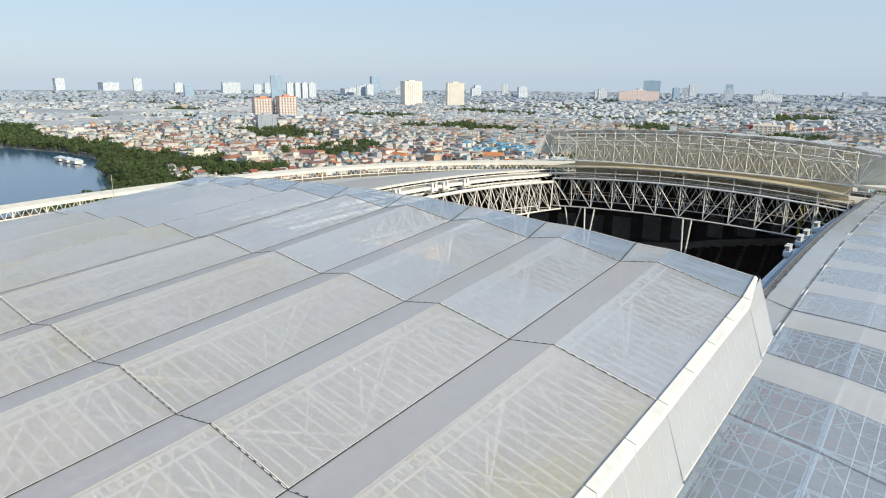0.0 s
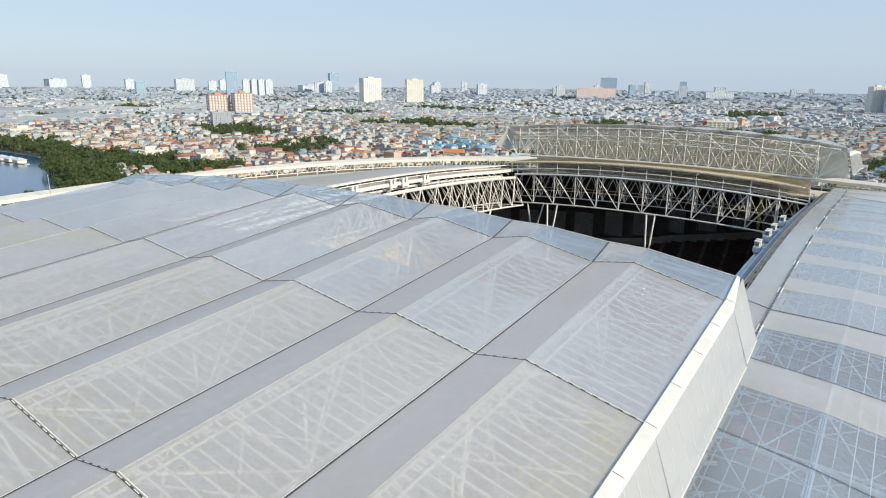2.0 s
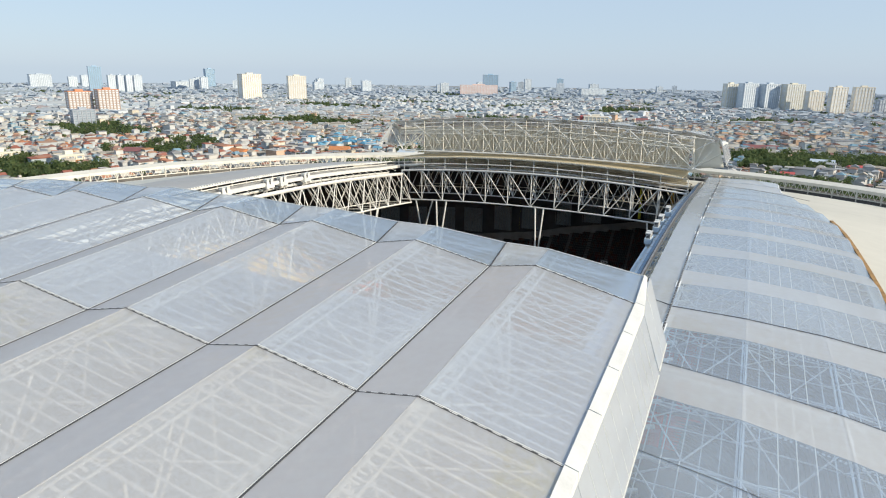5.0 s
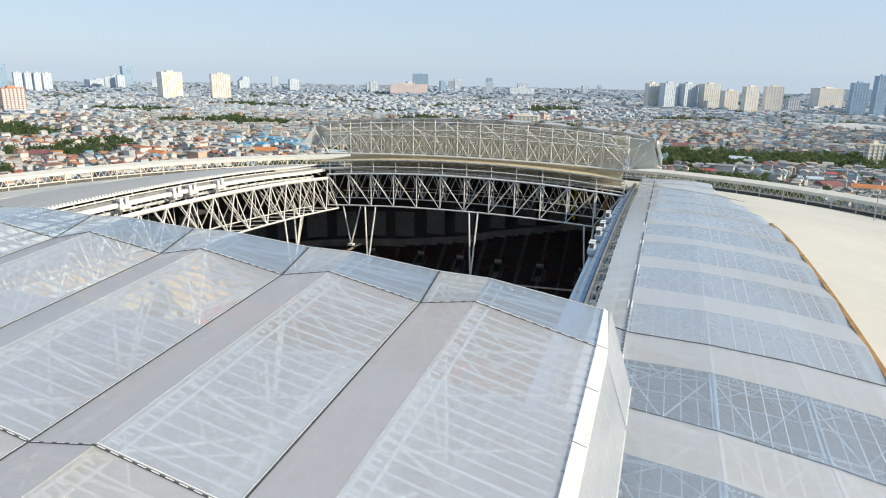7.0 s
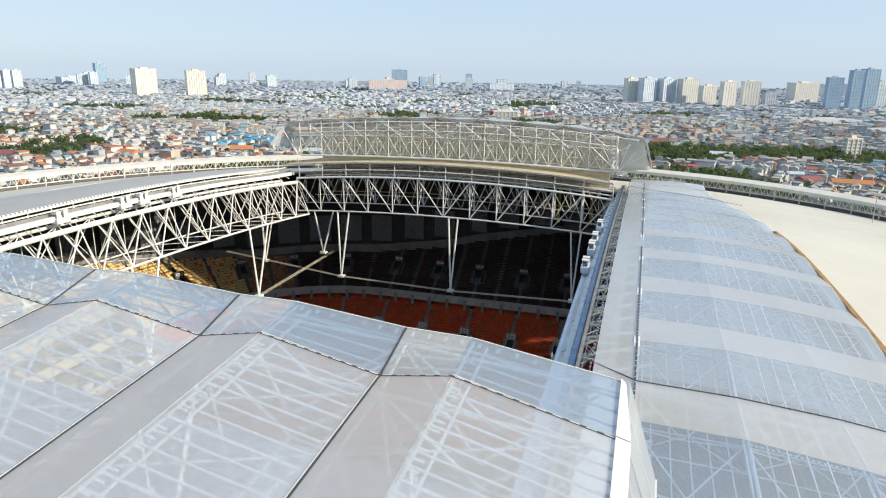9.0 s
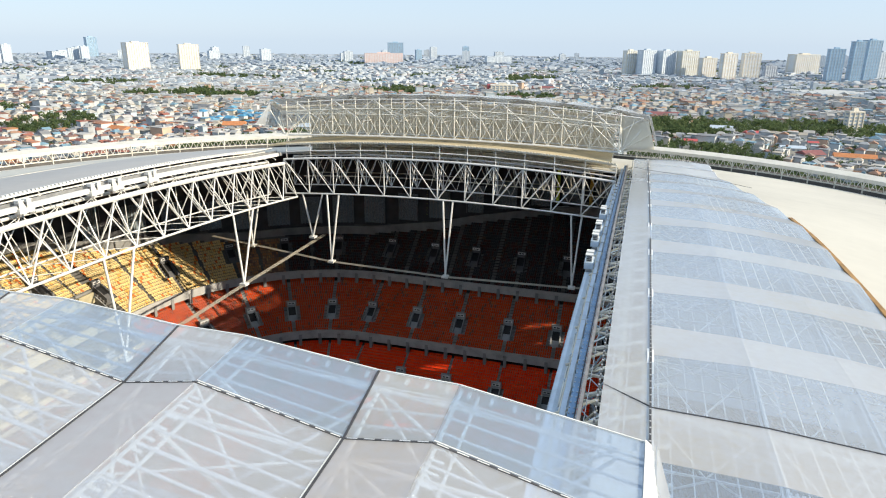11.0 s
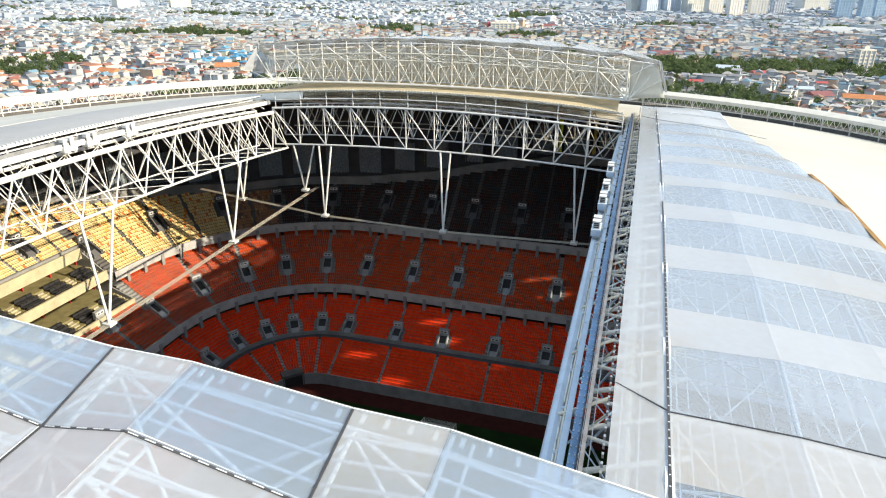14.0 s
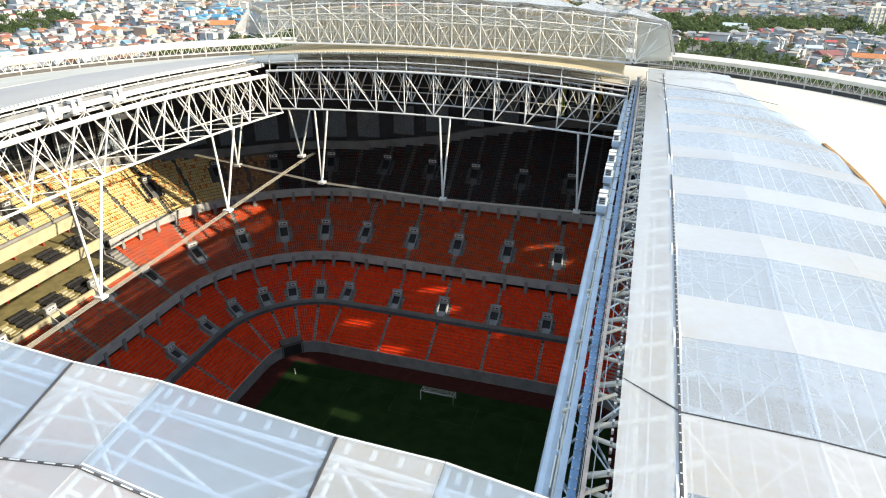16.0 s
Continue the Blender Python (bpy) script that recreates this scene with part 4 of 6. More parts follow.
def rim():
    r = thing("stadium_shell", (CX, 0, -3), "white stadium rim beam on a zigzag truss above the outer wall", "stadium")
    n = 240
    zig = Pile()
    P = [ring_pt(2 * math.pi * i / n, RA, RB, RE) for i in range(n)]
    Q = [ring_pt(2 * math.pi * i / n, RA + 3.5, RB + 3.5, RE) for i in range(n)]
    for i in range(n):
        k = (i + 1) % n
        p0, p1 = Vector((*P[i], 57.0)), Vector((*P[k], 57.0))
        m = 2
        for j in range(m):
            a, b = p0.lerp(p1, j / m), p0.lerp(p1, (j + 0.5) / m)
            c = p0.lerp(p1, (j + 1) / m)
            up = Vector((0, 0, 2.1))
            zig.bar(a, b + up, 0.13); zig.bar(b + up, c, 0.13)
        zig.bar(p0, p1, 0.3)
        if i % 2 == 0:
            zig.bar(p0 - Vector((0, 0, 1)), p0 + Vector((0, 0, 2.4)), 0.3)
    fv, ff = [], []
    for i in range(n):
        fv += [(*P[i], 58.8), (*Q[i], 59.4), (*Q[i], 60.3), (*P[i], 59.7)]
        b, c = 4 * i, 4 * ((i + 1) % n)
        ff += [(b + j, b + (j + 1) % 4, c + (j + 1) % 4, c + j) for j in range(4)]
    part("fascia", quads("fascia", fv, ff), RIM_PAINT, r)
    zig.done("zigzag", RIM_PAINT, r, kind="stuff")
    back = Pile()
    for i in range(n):
        k = (i + 1) % n
        back.slab((*P[i], 57.0), (*P[k], 57.0), (*Q[k], 57.0), (*Q[i], 57.0), 60.2)
    back.done("outer_wall", SHADED_CONCRETE, r)
    for x, y in ((-137, -14), (88, 98)):
        ms = thing("lightning_mast", (x, y, 57), "thin grey mast on the roof rim", "mast", "masts")
        strut("pole", (x, y, 56.0), (x, y, 66.0), 0.10, STEEL, ms)
        strut("base", (x, y, 55.5), (x, y, 57.2), 0.22, STEEL, ms)
    return r


rim()
# ---- hanging posts and ring cables ----
CABLE = paint("galvanised_cable", (0.36, 0.33, 0.27), 0.5, 0.2, 0.15, 0.8)


def hanging_posts():
    L = lambda y: (XL + 4.0, y, z_side(y) - 10.6)
    F = lambda x: (x, YF, far_bot(x))
    nodes = [((-37.0, 8.9, 44.4), L(10.5), L(16.8)), ((-37.0, 40.9, 45.1), L(43.5), L(50.5)), ((-36.6, -22, 44.0), L(-26), L(-15)),
             ((-36.5, 69.0, 47.0), F(-38.6), F(-33.5)), ((-30.4, 66.0, 42.5), F(-32.4), F(-29.4)), ((-3.0, 66.0, 41.9), F(-4.6), F(-2.4)),
             ((24.4, 66.0, 42.6), F(23.0), F(25.2)), ((-51, 66.0, 44.3), (-52.5, 67.5, 57), (-49.5, 68.5, 57))]
    for b, a, c in nodes:
        p = thing("hanging_post", b, "white V-shaped steel post hanging from the truss to a cable", "post", "hanging posts")
        strut("leg", a, b, 0.21, WHITE, p)
        strut("leg", c, b, 0.21, WHITE, p)
        v = Vector(b)
        Pile().box(v.x - 0.7, v.x + 0.7, v.y - 0.7, v.y + 0.7, v.z - 0.35, v.z + 0.1).done("cable_clamp", WHITE, p)
    for nm, pts in (("side", [(-37.4, -70, 42.5), (-36.6, -22, 43.8), (-37.0, 8.9, 44.2), (-37.0, 40.9, 44.9), (-36.8, 75.5, 45.6)]),
                    ("end", [(60, 66.5, 44.5), (24.4, 66.0, 42.4), (-3.0, 66.0, 41.7), (-30.4, 66.0, 42.3), (-62, 66.0, 45.5)])):
        c = thing("ring_cable", pts[0], "bundle of four grey steel cables under the roof", "cable", "ring cables")
        for d in (-0.42, -0.14, 0.14, 0.42):
            o = Vector((d, 0, 0)) if nm == "side" else Vector((0, d, 0))
            curve_pipe("strand", [Vector(p) + o for p in pts], 0.06, CABLE, c)


hanging_posts()

# ---- bowl ----
BX, BY = 31.0, 52.0


def stations(step_deg=7.5):
    out = []
    def seg(c0, c1, n0, m):
        for i in range(m):
            t = i / m
            out.append((Vector((lerp(c0[0], c1[0], t), lerp(c0[1], c1[1], t), 0)), Vector((n0[0], n0[1], 0))))
    def cor(c, a0):
        m = int(90 / step_deg)
        for i in range(m):
            a = radians(a0 + 90 * i / m)
            out.append((Vector((c[0], c[1], 0)), Vector((math.cos(a), math.sin(a), 0))))
    seg((BX, BY), (-BX, BY), (0, 1), 6); cor((-BX, BY), 90)
    seg((-BX, BY), (-BX, -BY), (-1, 0), 8); cor((-BX, -BY), 180)
    seg((-BX, -BY), (BX, -BY), (0, -1), 6); cor((BX, -BY), 270)
    seg((BX, -BY), (BX, BY), (1, 0), 8); cor((BX, BY), 0)
    return out


ST = stations()


def sweep(profile, sts=None, closed=True):
    """Sweeps a profile of (offset, height) round the bowl."""
    sts = sts or ST
    v, f = [], []
    k = len(profile)
    for c, n in sts:
        for r, z in profile:
            p = c + n * r
            v.append((p.x, p.y, z))
    m = len(sts)
    for i in range(m if closed else m - 1):
        j = (i + 1) % m
        for q in range(k - 1):
            f.append((i * k + q, i * k + q + 1, j * k + q + 1, j * k + q))
    return v, f


def steps(r0, r1, z0, z1, n):
    prof = []
    for i in range(n):
        z = lerp(z0, z1, i / (n - 1))
        a, b = lerp(r0, r1, i / n), lerp(r0, r1, (i + 1) / n)
        prof += [(a, z), (b, z)]
    return prof


TIERS = [("lower_front", 10.8, 20.0, 1.9, 6.6, 12, RED_SEATS), ("lower_back", 22.3, 32.0, 7.5, 12.6, 12, RED_SEATS),
         ("middle", 31.8, 46.5, 16.0, 25.4, 19, MIX_SEATS), ("upper", 46.0, 69.0, 28.0, 44.0, 29, TOP_SEATS)]
stand = thing("grandstand", (0, 52, 0), "three-tier concrete stadium stand with red and beige seats", "grandstand")


def solid_sweep(name, prof, mat, sts=None, closed=True):
    v, f = sweep(prof, sts, closed)
    return part(name, quads(name, v, f), mat, stand)


solid_sweep("front_wall", [(10.3, -0.2), (10.3, 2.9), (10.55, 2.9), (10.8, 1.9)], CONCRETE)
SIDE0, SIDE1 = 18, 26                  # stations of the long side with the boxes
REST = ST[SIDE1:] + ST[:SIDE0] + [(Vector((-BX, 50.3, 0)), Vector((-1, 0, 0)))]
SIDE = [(Vector((-BX, 50.3, 0)), Vector((-1, 0, 0)))] + ST[SIDE0 + 1:SIDE1 + 1]
for nm, r0, r1, z0, z1, n, m in TIERS:
    # upper tier: shade-darkened concrete, except on the sunlit long side
    tm = SHADED_CONCRETE if nm == "upper" else CONCRETE
    if nm[0] == "l":
        solid_sweep("terrace", [(r0 - 0.05, z0 - 1.2)] + steps(r0, r1, z0, z1, n), tm)
        continue
    full = steps(r0, r1, z0, z1, n)
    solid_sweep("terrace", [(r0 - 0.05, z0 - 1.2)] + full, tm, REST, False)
    cut = full[:24] if nm == "middle" else full[20:]
    solid_sweep("terrace", [(cut[0][0] - 0.05, cut[0][1] - 1.2)] + cut, CONCRETE, SIDE, False)
solid_sweep("walkway", [(20.0, 6.6), (20.0, 7.0), (22.3, 7.0), (22.3, 7.5)], RECESS_CONCRETE)
solid_sweep("walkway_wall", [(21.9, 7.0), (21.9, 8.0), (22.1, 8.0), (22.1, 7.0)], CONCRETE)
solid_sweep("middle_fascia", [(34.5, 14.4), (31.2, 14.4), (31.2, 16.7), (31.6, 16.7), (31.6, 16.0), (31.9, 16.0)], FASCIA)
solid_sweep("lower_back_wall", [(32.0, 12.4), (34.5, 12.7), (34.5, 14.5)], RECESS_CONCRETE)
solid_sweep("upper_fascia", [(49.5, 26.7), (45.3, 26.7), (45.3, 28.9), (45.7, 28.9), (45.7, 28.0), (46.1, 28.0)], FASCIA, REST, False)
solid_sweep("middle_back_wall", [(46.5, 25.2), (49.5, 25.5), (49.5, 26.8)], RECESS_CONCRETE, REST, False)
solid_sweep("back_wall", [(69.0, 44.0), (71.5, 44.0), (71.5, 47.5)], CONCRETE)


def spot(u):
    """Centre line point and outward way for a place u along the seen part: 0..62 far end, 62..152 corner degrees, then the long side."""
    if u <= 62:
        return Vector((BX - u, BY, 0)), Vector((0, 1, 0))
    if u <= 152:
        a = radians(90 + (u - 62))
        return Vector((-BX, BY, 0)), Vector((math.cos(a), math.sin(a), 0))
    return Vector((-BX, BY - (u - 152), 0)), Vector((-1, 0, 0))


ARC = [(-20, 69.0), (15, 69.0), (26, 66.6), (41, 63.5), (49, 61.0), (58, 59.6), (70, 57.6), (107, 57.0), (140, 62.0), (160, 69.0), (400, 69.0)]


def back_r(u):
    """Where the upper tier ends, nearer in the corner than on the sides."""
    for (ua, ra), (ub, rb) in zip(ARC, ARC[1:]):
        if u <= ub:
            return lerp(ra, rb, max(0, (u - ua) / (ub - ua)))
    return 69.0


def back_z(u): return 28.0 + (back_r(u) - 46.0) * 16.0 / 23.0


def spot_at(u): return spot(u) if u > 0 else (Vector((BX - u, BY, 0)), Vector((0, 1, 0)))


def arc_wall(name, prof, mat):
    v, f = [], []
    us = [-20 + 4 * i for i in range(60)]
    for u in us:
        c, w = spot_at(u)
        for dr, dz in prof:
            p = c + w * (back_r(u) + dr)
            v.append((p.x, p.y, back_z(u) + dz if dz < 12 else 59.0))
    k = len(prof)
    for i in range(len(us) - 1):
        f += [(i * k + q, i * k + q + 1, (i + 1) * k + q + 1, (i + 1) * k + q) for q in range(k - 1)]
    return part(name, quads(name, v, f), mat, stand)


arc_wall("rear_parapet", [(0.0, -0.5), (0.0, 2.4), (0.5, 2.4), (0.6, 1.0), (2.7, 1.0)], CONCRETE)
arc_wall("rear_wall", [(2.7, 0.5), (2.7, 99)], RECESS_CONCRETE)
CUTS = [-13, -0.8, 11.5, 24, 36.9, 49, 62, 79, 95.7, 112, 131, 152] + [152 + 11.5 * i for i in range(1, 8)]


def seat_block(ua, ub, tier, vom):
    nm, r0, r1, z0, z1, n, mat = tier
    V, Fc = [], []
    prof = ((-0.05, 0.22), (-0.04, 0.42), (0.33, 0.40), (0.42, 0.80), (0.46, 0.30))
    for i in range(n):
        r = lerp(r0, r1, i / n) + 0.28
        z = lerp(z0, z1, i / (n - 1))
        corner = 62 <= ua < 152
        length = radians(ub - ua) * r if corner else ub - ua
        if ua >= 152 and (nm == "middle" and r > 41.0 or nm == "upper" and r < 54.5):
            continue
        edge = 0.32 if nm[0] == "l" else 0.45
        cnt = int((length - 2 * edge) / 0.54)
        for k in range(cnt):
            d = edge + (k + 0.5) * (length - 2 * edge) / cnt
            lo, hi = vom or (99, 99)
            if ua >= 152 and nm == "middle": lo, hi = 8, 12
            if ua >= 152 and nm == "upper": lo, hi = 13, 17
            if lo <= i <= hi and (d < 1.9 or length - d < 1.9):
                continue
            if abs(d - length / 2) < 0.30 and nm == "upper":
                continue
            u = ua + (math.degrees(d / r) if corner else d)
            if nm == "upper" and r > back_r(u) - 0.6: continue
            c, w = spot(u) if u > 0 else (Vector((BX - u, BY, 0)), Vector((0, 1, 0)))
            s = Vector((-w.y, w.x, 0)) * (0.245 if nm[0] == 'l' else 0.235 if nm == 'upper' else 0.185 if ua >= 112 else 0.22)
            b = len(V)
            for sg in (-1, 1):
                for q, h in prof:
                    p = c + w * (r + q) + s * sg
                    V.append((p.x, p.y, z + h))
            for q in range(4):
                Fc.append((b + q, b + q + 1, b + 6 + q, b + 5 + q))
    if V:
        # upper blocks under the far roof take the shade-darkened colours
        part("seat_block", quads("seat_block", V, Fc), mat if nm != "upper" or ua > 100 else SHADED_SEATS if ua < 80 else HALF_SHADED_SEATS, stand, kind="stuff")


VOM = {"lower_back": (0, 3), "middle": (4, 8), "upper": (6, 10)}
for tier in TIERS:
    for ua, ub in zip(CUTS, CUTS[1:]):
        seat_block(ua, ub, tier, VOM.get(tier[0]))


# Upper entrances: same wall, shade put into the colour.
VOM_SHADED = paint("shaded_entrance_wall", (0.13, 0.13, 0.135), 0.85, 0, 0.15, 0.5)
VOMW = paint("entrance_wall", (0.33, 0.34, 0.35), 0.85, 0, 0.15, 0.5)


def vomitory(tier):
    nm, r0, r1, z0, z1, n, _ = tier
    i0, i1 = VOM[nm]
    wall = VOM_SHADED if nm == "upper" else VOMW
    dep = (r1 - r0) / n * (i1 - i0 + 1)
    rise = (z1 - z0) / (n - 1) * (i1 - i0 + 1)
    v = thing("vomitory", (0, 0, 0), "grey concrete stand entrance with a white number board", "entrance", "stand entrances")
    for s in (-1, 1):
        x = 1.1 * s
        p = Pile().solid([(x - 0.17, 0, -1), (x + 0.17, 0, -1), (x + 0.17, dep, rise - 1), (x - 0.12, dep, rise - 1),
                          (x - 0.12, 0, 1.0), (x + 0.12, 0, 1.0), (x + 0.12, dep, rise + 1.1), (x - 0.12, dep, rise + 1.1)], BOXF)
        p.done("side_wall", wall, v)
    # the upper stretch is a black plate standing in for the doorway's shade
    for nm2, ya, yb, m in (("ramp", 0.0, 0.42, wall), ("doorway_shade", 0.42, 1.0, BLACK)):
        a, b, za, zb = dep * ya, dep * yb, rise * ya, rise * yb
        Pile().solid([(-0.95, a, za), (0.95, a, za), (0.95, b, zb), (-0.95, b, zb), (-0.95, a, za + 0.12), (0.95, a, za + 0.12), (0.95, b, zb + 0.12), (-0.95, b, zb + 0.12)], BOXF).done(nm2, m, v)
    hd = Pile().box(-1.3, 1.3, dep - 0.3, dep + 0.5, rise + 0.2, rise + 1.9).done("header", wall, v)
    bd = Pile().box(-1.0, 1.0, dep - 0.38, dep - 0.31, rise + 1.0, rise + 1.7).done("number_board", INNER, hd, "white board with dark bars")
    for xa, xb in ((-0.75, -0.2), (0.05, 0.7)):
        Pile().box(xa, xb, dep - 0.41, dep - 0.385, rise + 1.18, rise + 1.5).done("number_bar", DARK, hd)
    return v


def place_vomitories():
    for tier in TIERS[1:]:
        nm, r0, r1, z0, z1, n, _ = tier
        i0 = VOM[nm][0]
        r, z = lerp(r0, r1, i0 / n), lerp(z0, z1, i0 / (n - 1))
        base, first = None, True
        for u in CUTS[1:-1]:
            side = 0 if u < 156 else {"middle": 4, "upper": 7}.get(nm, 0)
            c, w = spot(u)
            rr = r + side * (r1 - r0) / n
            p = c + w * rr
            m = pose(p.x, p.y, z + side * (z1 - z0) / (n - 1), 0, 0, math.degrees(math.atan2(w.y, w.x)) - 90)
            if base is None:
                base = vomitory(tier)
                base.matrix_basis = m
                for ch in base.children: ch.matrix_parent_inverse = Matrix()
            else:
                copy_thing(base, m)


place_vomitories()

# short piers in the two dark gaps under the fascias, and rails
def piers():
    for r, z0, z1 in ((31.55, 12.6, 14.5), (45.7, 25.2, 26.8)):
        u = -8.0
        while u < 200:
            c, w = spot(u) if u > 0 else (Vector((BX - u, BY, 0)), Vector((0, 1, 0)))
            p = c + w * (r - 0.1)
            a = math.atan2(w.y, w.x)
            s = Vector((-math.sin(a), math.cos(a), 0)) * 0.4
            d = w * 0.5
            q = [p - s - d, p + s - d, p + s + d, p - s + d]
            if r < 40 or u < 153:
                Pile().solid([(v.x, v.y, z0) for v in q] + [(v.x, v.y, z1 + 1.2) for v in q], BOXF).done("pier", CONCRETE, stand)
            u += math.degrees(5.2 / r) if 62 < u < 152 else 5.2


piers()


def tunnel_gate():
    g = thing("corner_tunnel", (-35.3, 59.3, 0), "dark corner tunnel onto the pitch with a grey lintel", "tunnel")
    a = radians(135)
    w = Vector((math.cos(a), math.sin(a), 0)); s = Vector((-w.y, w.x, 0))
    def blk(nm, r0, r1, h0, h1, z0, z1, m):
        c = Vector((-BX, BY, 0))
        q = [c + w * r0 + s * h0, c + w * r0 + s * h1, c + w * r1 + s * h1, c + w * r1 + s * h0]
        Pile().solid([(v.x, v.y, z0) for v in q] + [(v.x, v.y, z1) for v in q], BOXF[:]).done(nm, m, g)
    blk("lintel", 10.0, 12.4, -2.6, 2.6, 2.7, 3.5, SHADED_CONCRETE)
    blk("jamb", 9.9, 13.0, -2.6, -2.3, -0.2, 2.7, SHADED_CONCRETE)
    blk("jamb", 9.9, 13.0, 2.3, 2.6, -0.2, 2.7, SHADED_CONCRETE)
    # black plate standing in for the shade inside the tunnel
    blk("opening", 10.05, 10.2, -2.3, 2.3, -0.1, 2.7, BLACK)


tunnel_gate()


def suites():
    """Two levels of boxes with dark armchairs on the long side."""
    y0, y1 = -45.0, 50.0
    st = thing("box_seats", (-76, 0, 21), "two balcony levels of black box seats with cream parapets", "balcony")
    BALCONY = paint("balcony_paint", (0.46, 0.41, 0.27), 0.7, 0, 0.15, 0.5)
    OLIVE = paint("olive_carpet", (0.22, 0.19, 0.09), 0.9, 0, 0.2, 0.6)
    X = lambda r: -BX - r
    def run(nm, prof, mat, ya=y0, yb=y1):
        k = len(prof)
        vv = [(X(r), ya, z) for r, z in prof] + [(X(r), yb, z) for r, z in prof]
        return Pile().solid(vv, [tuple(range(k))[::-1], tuple(range(k, 2 * k))] + [(q, (q + 1) % k, k + (q + 1) % k, k + q) for q in range(k)]).done(nm, mat, st)
    # lower level
    run("balcony_floor", [(41.3, 20.5), (41.3, 22.2), (43.0, 22.2), (43.0, 22.7), (44.6, 22.7), (44.6, 23.2), (46.2, 23.2), (46.2, 23.7), (53.0, 23.9), (53.0, 20.5)], OLIVE)
    run("parapet", [(40.9, 21.0), (40.9, 23.2), (41.35, 23.2), (41.35, 21.0)], BALCONY)
    run("rear_wall", [(53.0, 22), (53.0, 28.0), (53.4, 28.0), (53.4, 22)], RECESS_CONCRETE)
    # upper level
    run("balcony_floor", [(47.6, 27.2), (47.6, 28.1), (49.3, 28.1), (49.3, 28.6), (50.9, 28.6), (50.9, 29.1), (52.4, 29.1), (52.4, 29.5), (57.5, 29.6), (57.5, 27.2)], OLIVE)
    run("parapet", [(47.2, 27.1), (47.2, 29.4), (47.65, 29.4), (47.65, 27.1)], BALCONY)
    run("rear_wall", [(57.5, 28), (57.5, 33.8), (57.9, 33.8), (57.9, 28)], RECESS_CONCRETE)
    run("parapet", [(53.6, 31.4), (53.6, 34.0), (54.0, 34.0), (54.0, 33.3), (57.5, 33.3), (57.5, 31.4)], BALCONY)
    run("end_wall", [(41.0, 20.5), (41.0, 22.9), (47.2, 25.2), (47.2, 28.2), (53.6, 33.0), (58.0, 34.4), (58.0, 20.5)], CONCRETE, y1, y1 + 0.4)
    y = y1 - 5.2
    while y > y0 + 1:
        for ra, z in ((42.0, 22.2), (48.2, 28.1)):
            for row in range(3):
                r, zf = ra + 1.6 * row, z + 0.5 * row
                v = [(0.1, 0), (1.05, 0), (1.15, 1.05), (0.85, 1.05), (0.8, 0.5), (0.1, 0.5)]
                for k in range(3):
                    ya = y + k * 1.45
                    run("armchair", [(r + a, zf + b + 0.004) for a, b in v], BLACK, ya, ya + 1.36)
            # steps between the groups
            for q in range(5):
                run("step", [(ra - 0.1 + q * 0.85, z), (ra - 0.1 + q * 0.85, z + 0.22 + 0.27 * q), (ra + 0.75 + q * 0.85, z + 0.22 + 0.27 * q), (ra + 0.75 + q * 0.85, z)], BALCONY, y + 4.9, y + 6.3)
        run("partition", [(55.5, 29.5), (55.5, 31.4), (57.3, 31.4), (57.3, 29.5)], REDWALL, y + 5.0, y + 5.3)
        run("partition", [(51.6, 23.8), (51.6, 27.2), (52.9, 27.2), (52.9, 23.8)], REDWALL, y + 5.0, y + 5.3)
        y -= 7.2


suites()


def facade_slits():
    """Perforated panels and yellow-green slits of the wall behind the top rows, daylight painted on."""
    # bright plates stand in for daylight through the slits
    YG = paint("green_slit_daylight", (0.85, 0.95, 0.10), 0.6, 0, 0.15, 0.5)
    AMB = paint("amber_slit_daylight", (0.75, 0.50, 0.10), 0.6, 0, 0.3, 0.5)
    # strong speckle stands in for daylight through the holes
    SCR = paint("daylight_speckled_screen", (0.17, 0.21, 0.24), 0.6, 0, 0.9, 3.2)
    scr = thing("wall_screen", (0, 125, 44), "perforated grey screens with yellow-green slits high on the back wall, daylight painted on", "screen")
    k = 0
    u = -6.0
    while u < 190:
        c, w = spot(u) if u > 0 else (Vector((BX - u, BY, 0)), Vector((0, 1, 0)))
        s = Vector((-w.y, w.x, 0))
        def plate(nm, h, z0, z1, r, m, off=0.0, th=0.12):
            q = [c + w * r + s * (off - h), c + w * r + s * (off + h), c + w * (r + th) + s * (off + h), c + w * (r + th) + s * (off - h)]
            Pile().solid([(v.x, v.y, z0) for v in q] + [(v.x, v.y, z1) for v in q], BOXF).done(nm, m, scr)
        R, Z = back_r(u) + 2.2, back_z(u)
        plate("screen", 3.2, Z + 3.0, Z + 11.0, R, SCR)
        for b in range(7):
            plate("screen_bar", 0.06, Z + 2.8, Z + 11.2, R - 0.2, CONCRETE, -2.9 + b * 0.95)
        if u < 52:
            plate("slit", 0.46, Z + 2.6, Z + 13.5, R - 0.1, AMB if k % 4 == 1 else YG, 4.3)
        k += 1
        u += math.degrees(9.4 / 59) if 62 < u < 152 else 9.4


facade_slits()

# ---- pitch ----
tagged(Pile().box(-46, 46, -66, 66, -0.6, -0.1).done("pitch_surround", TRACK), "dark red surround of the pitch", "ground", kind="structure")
tagged(Pile().box(-36.5, 36.5, -57, 57.3, -0.3, 0.0).done("pitch", GRASS), "football pitch with the stadium's shade put into its dark green", "pitch", kind="structure")
lines = Pile()
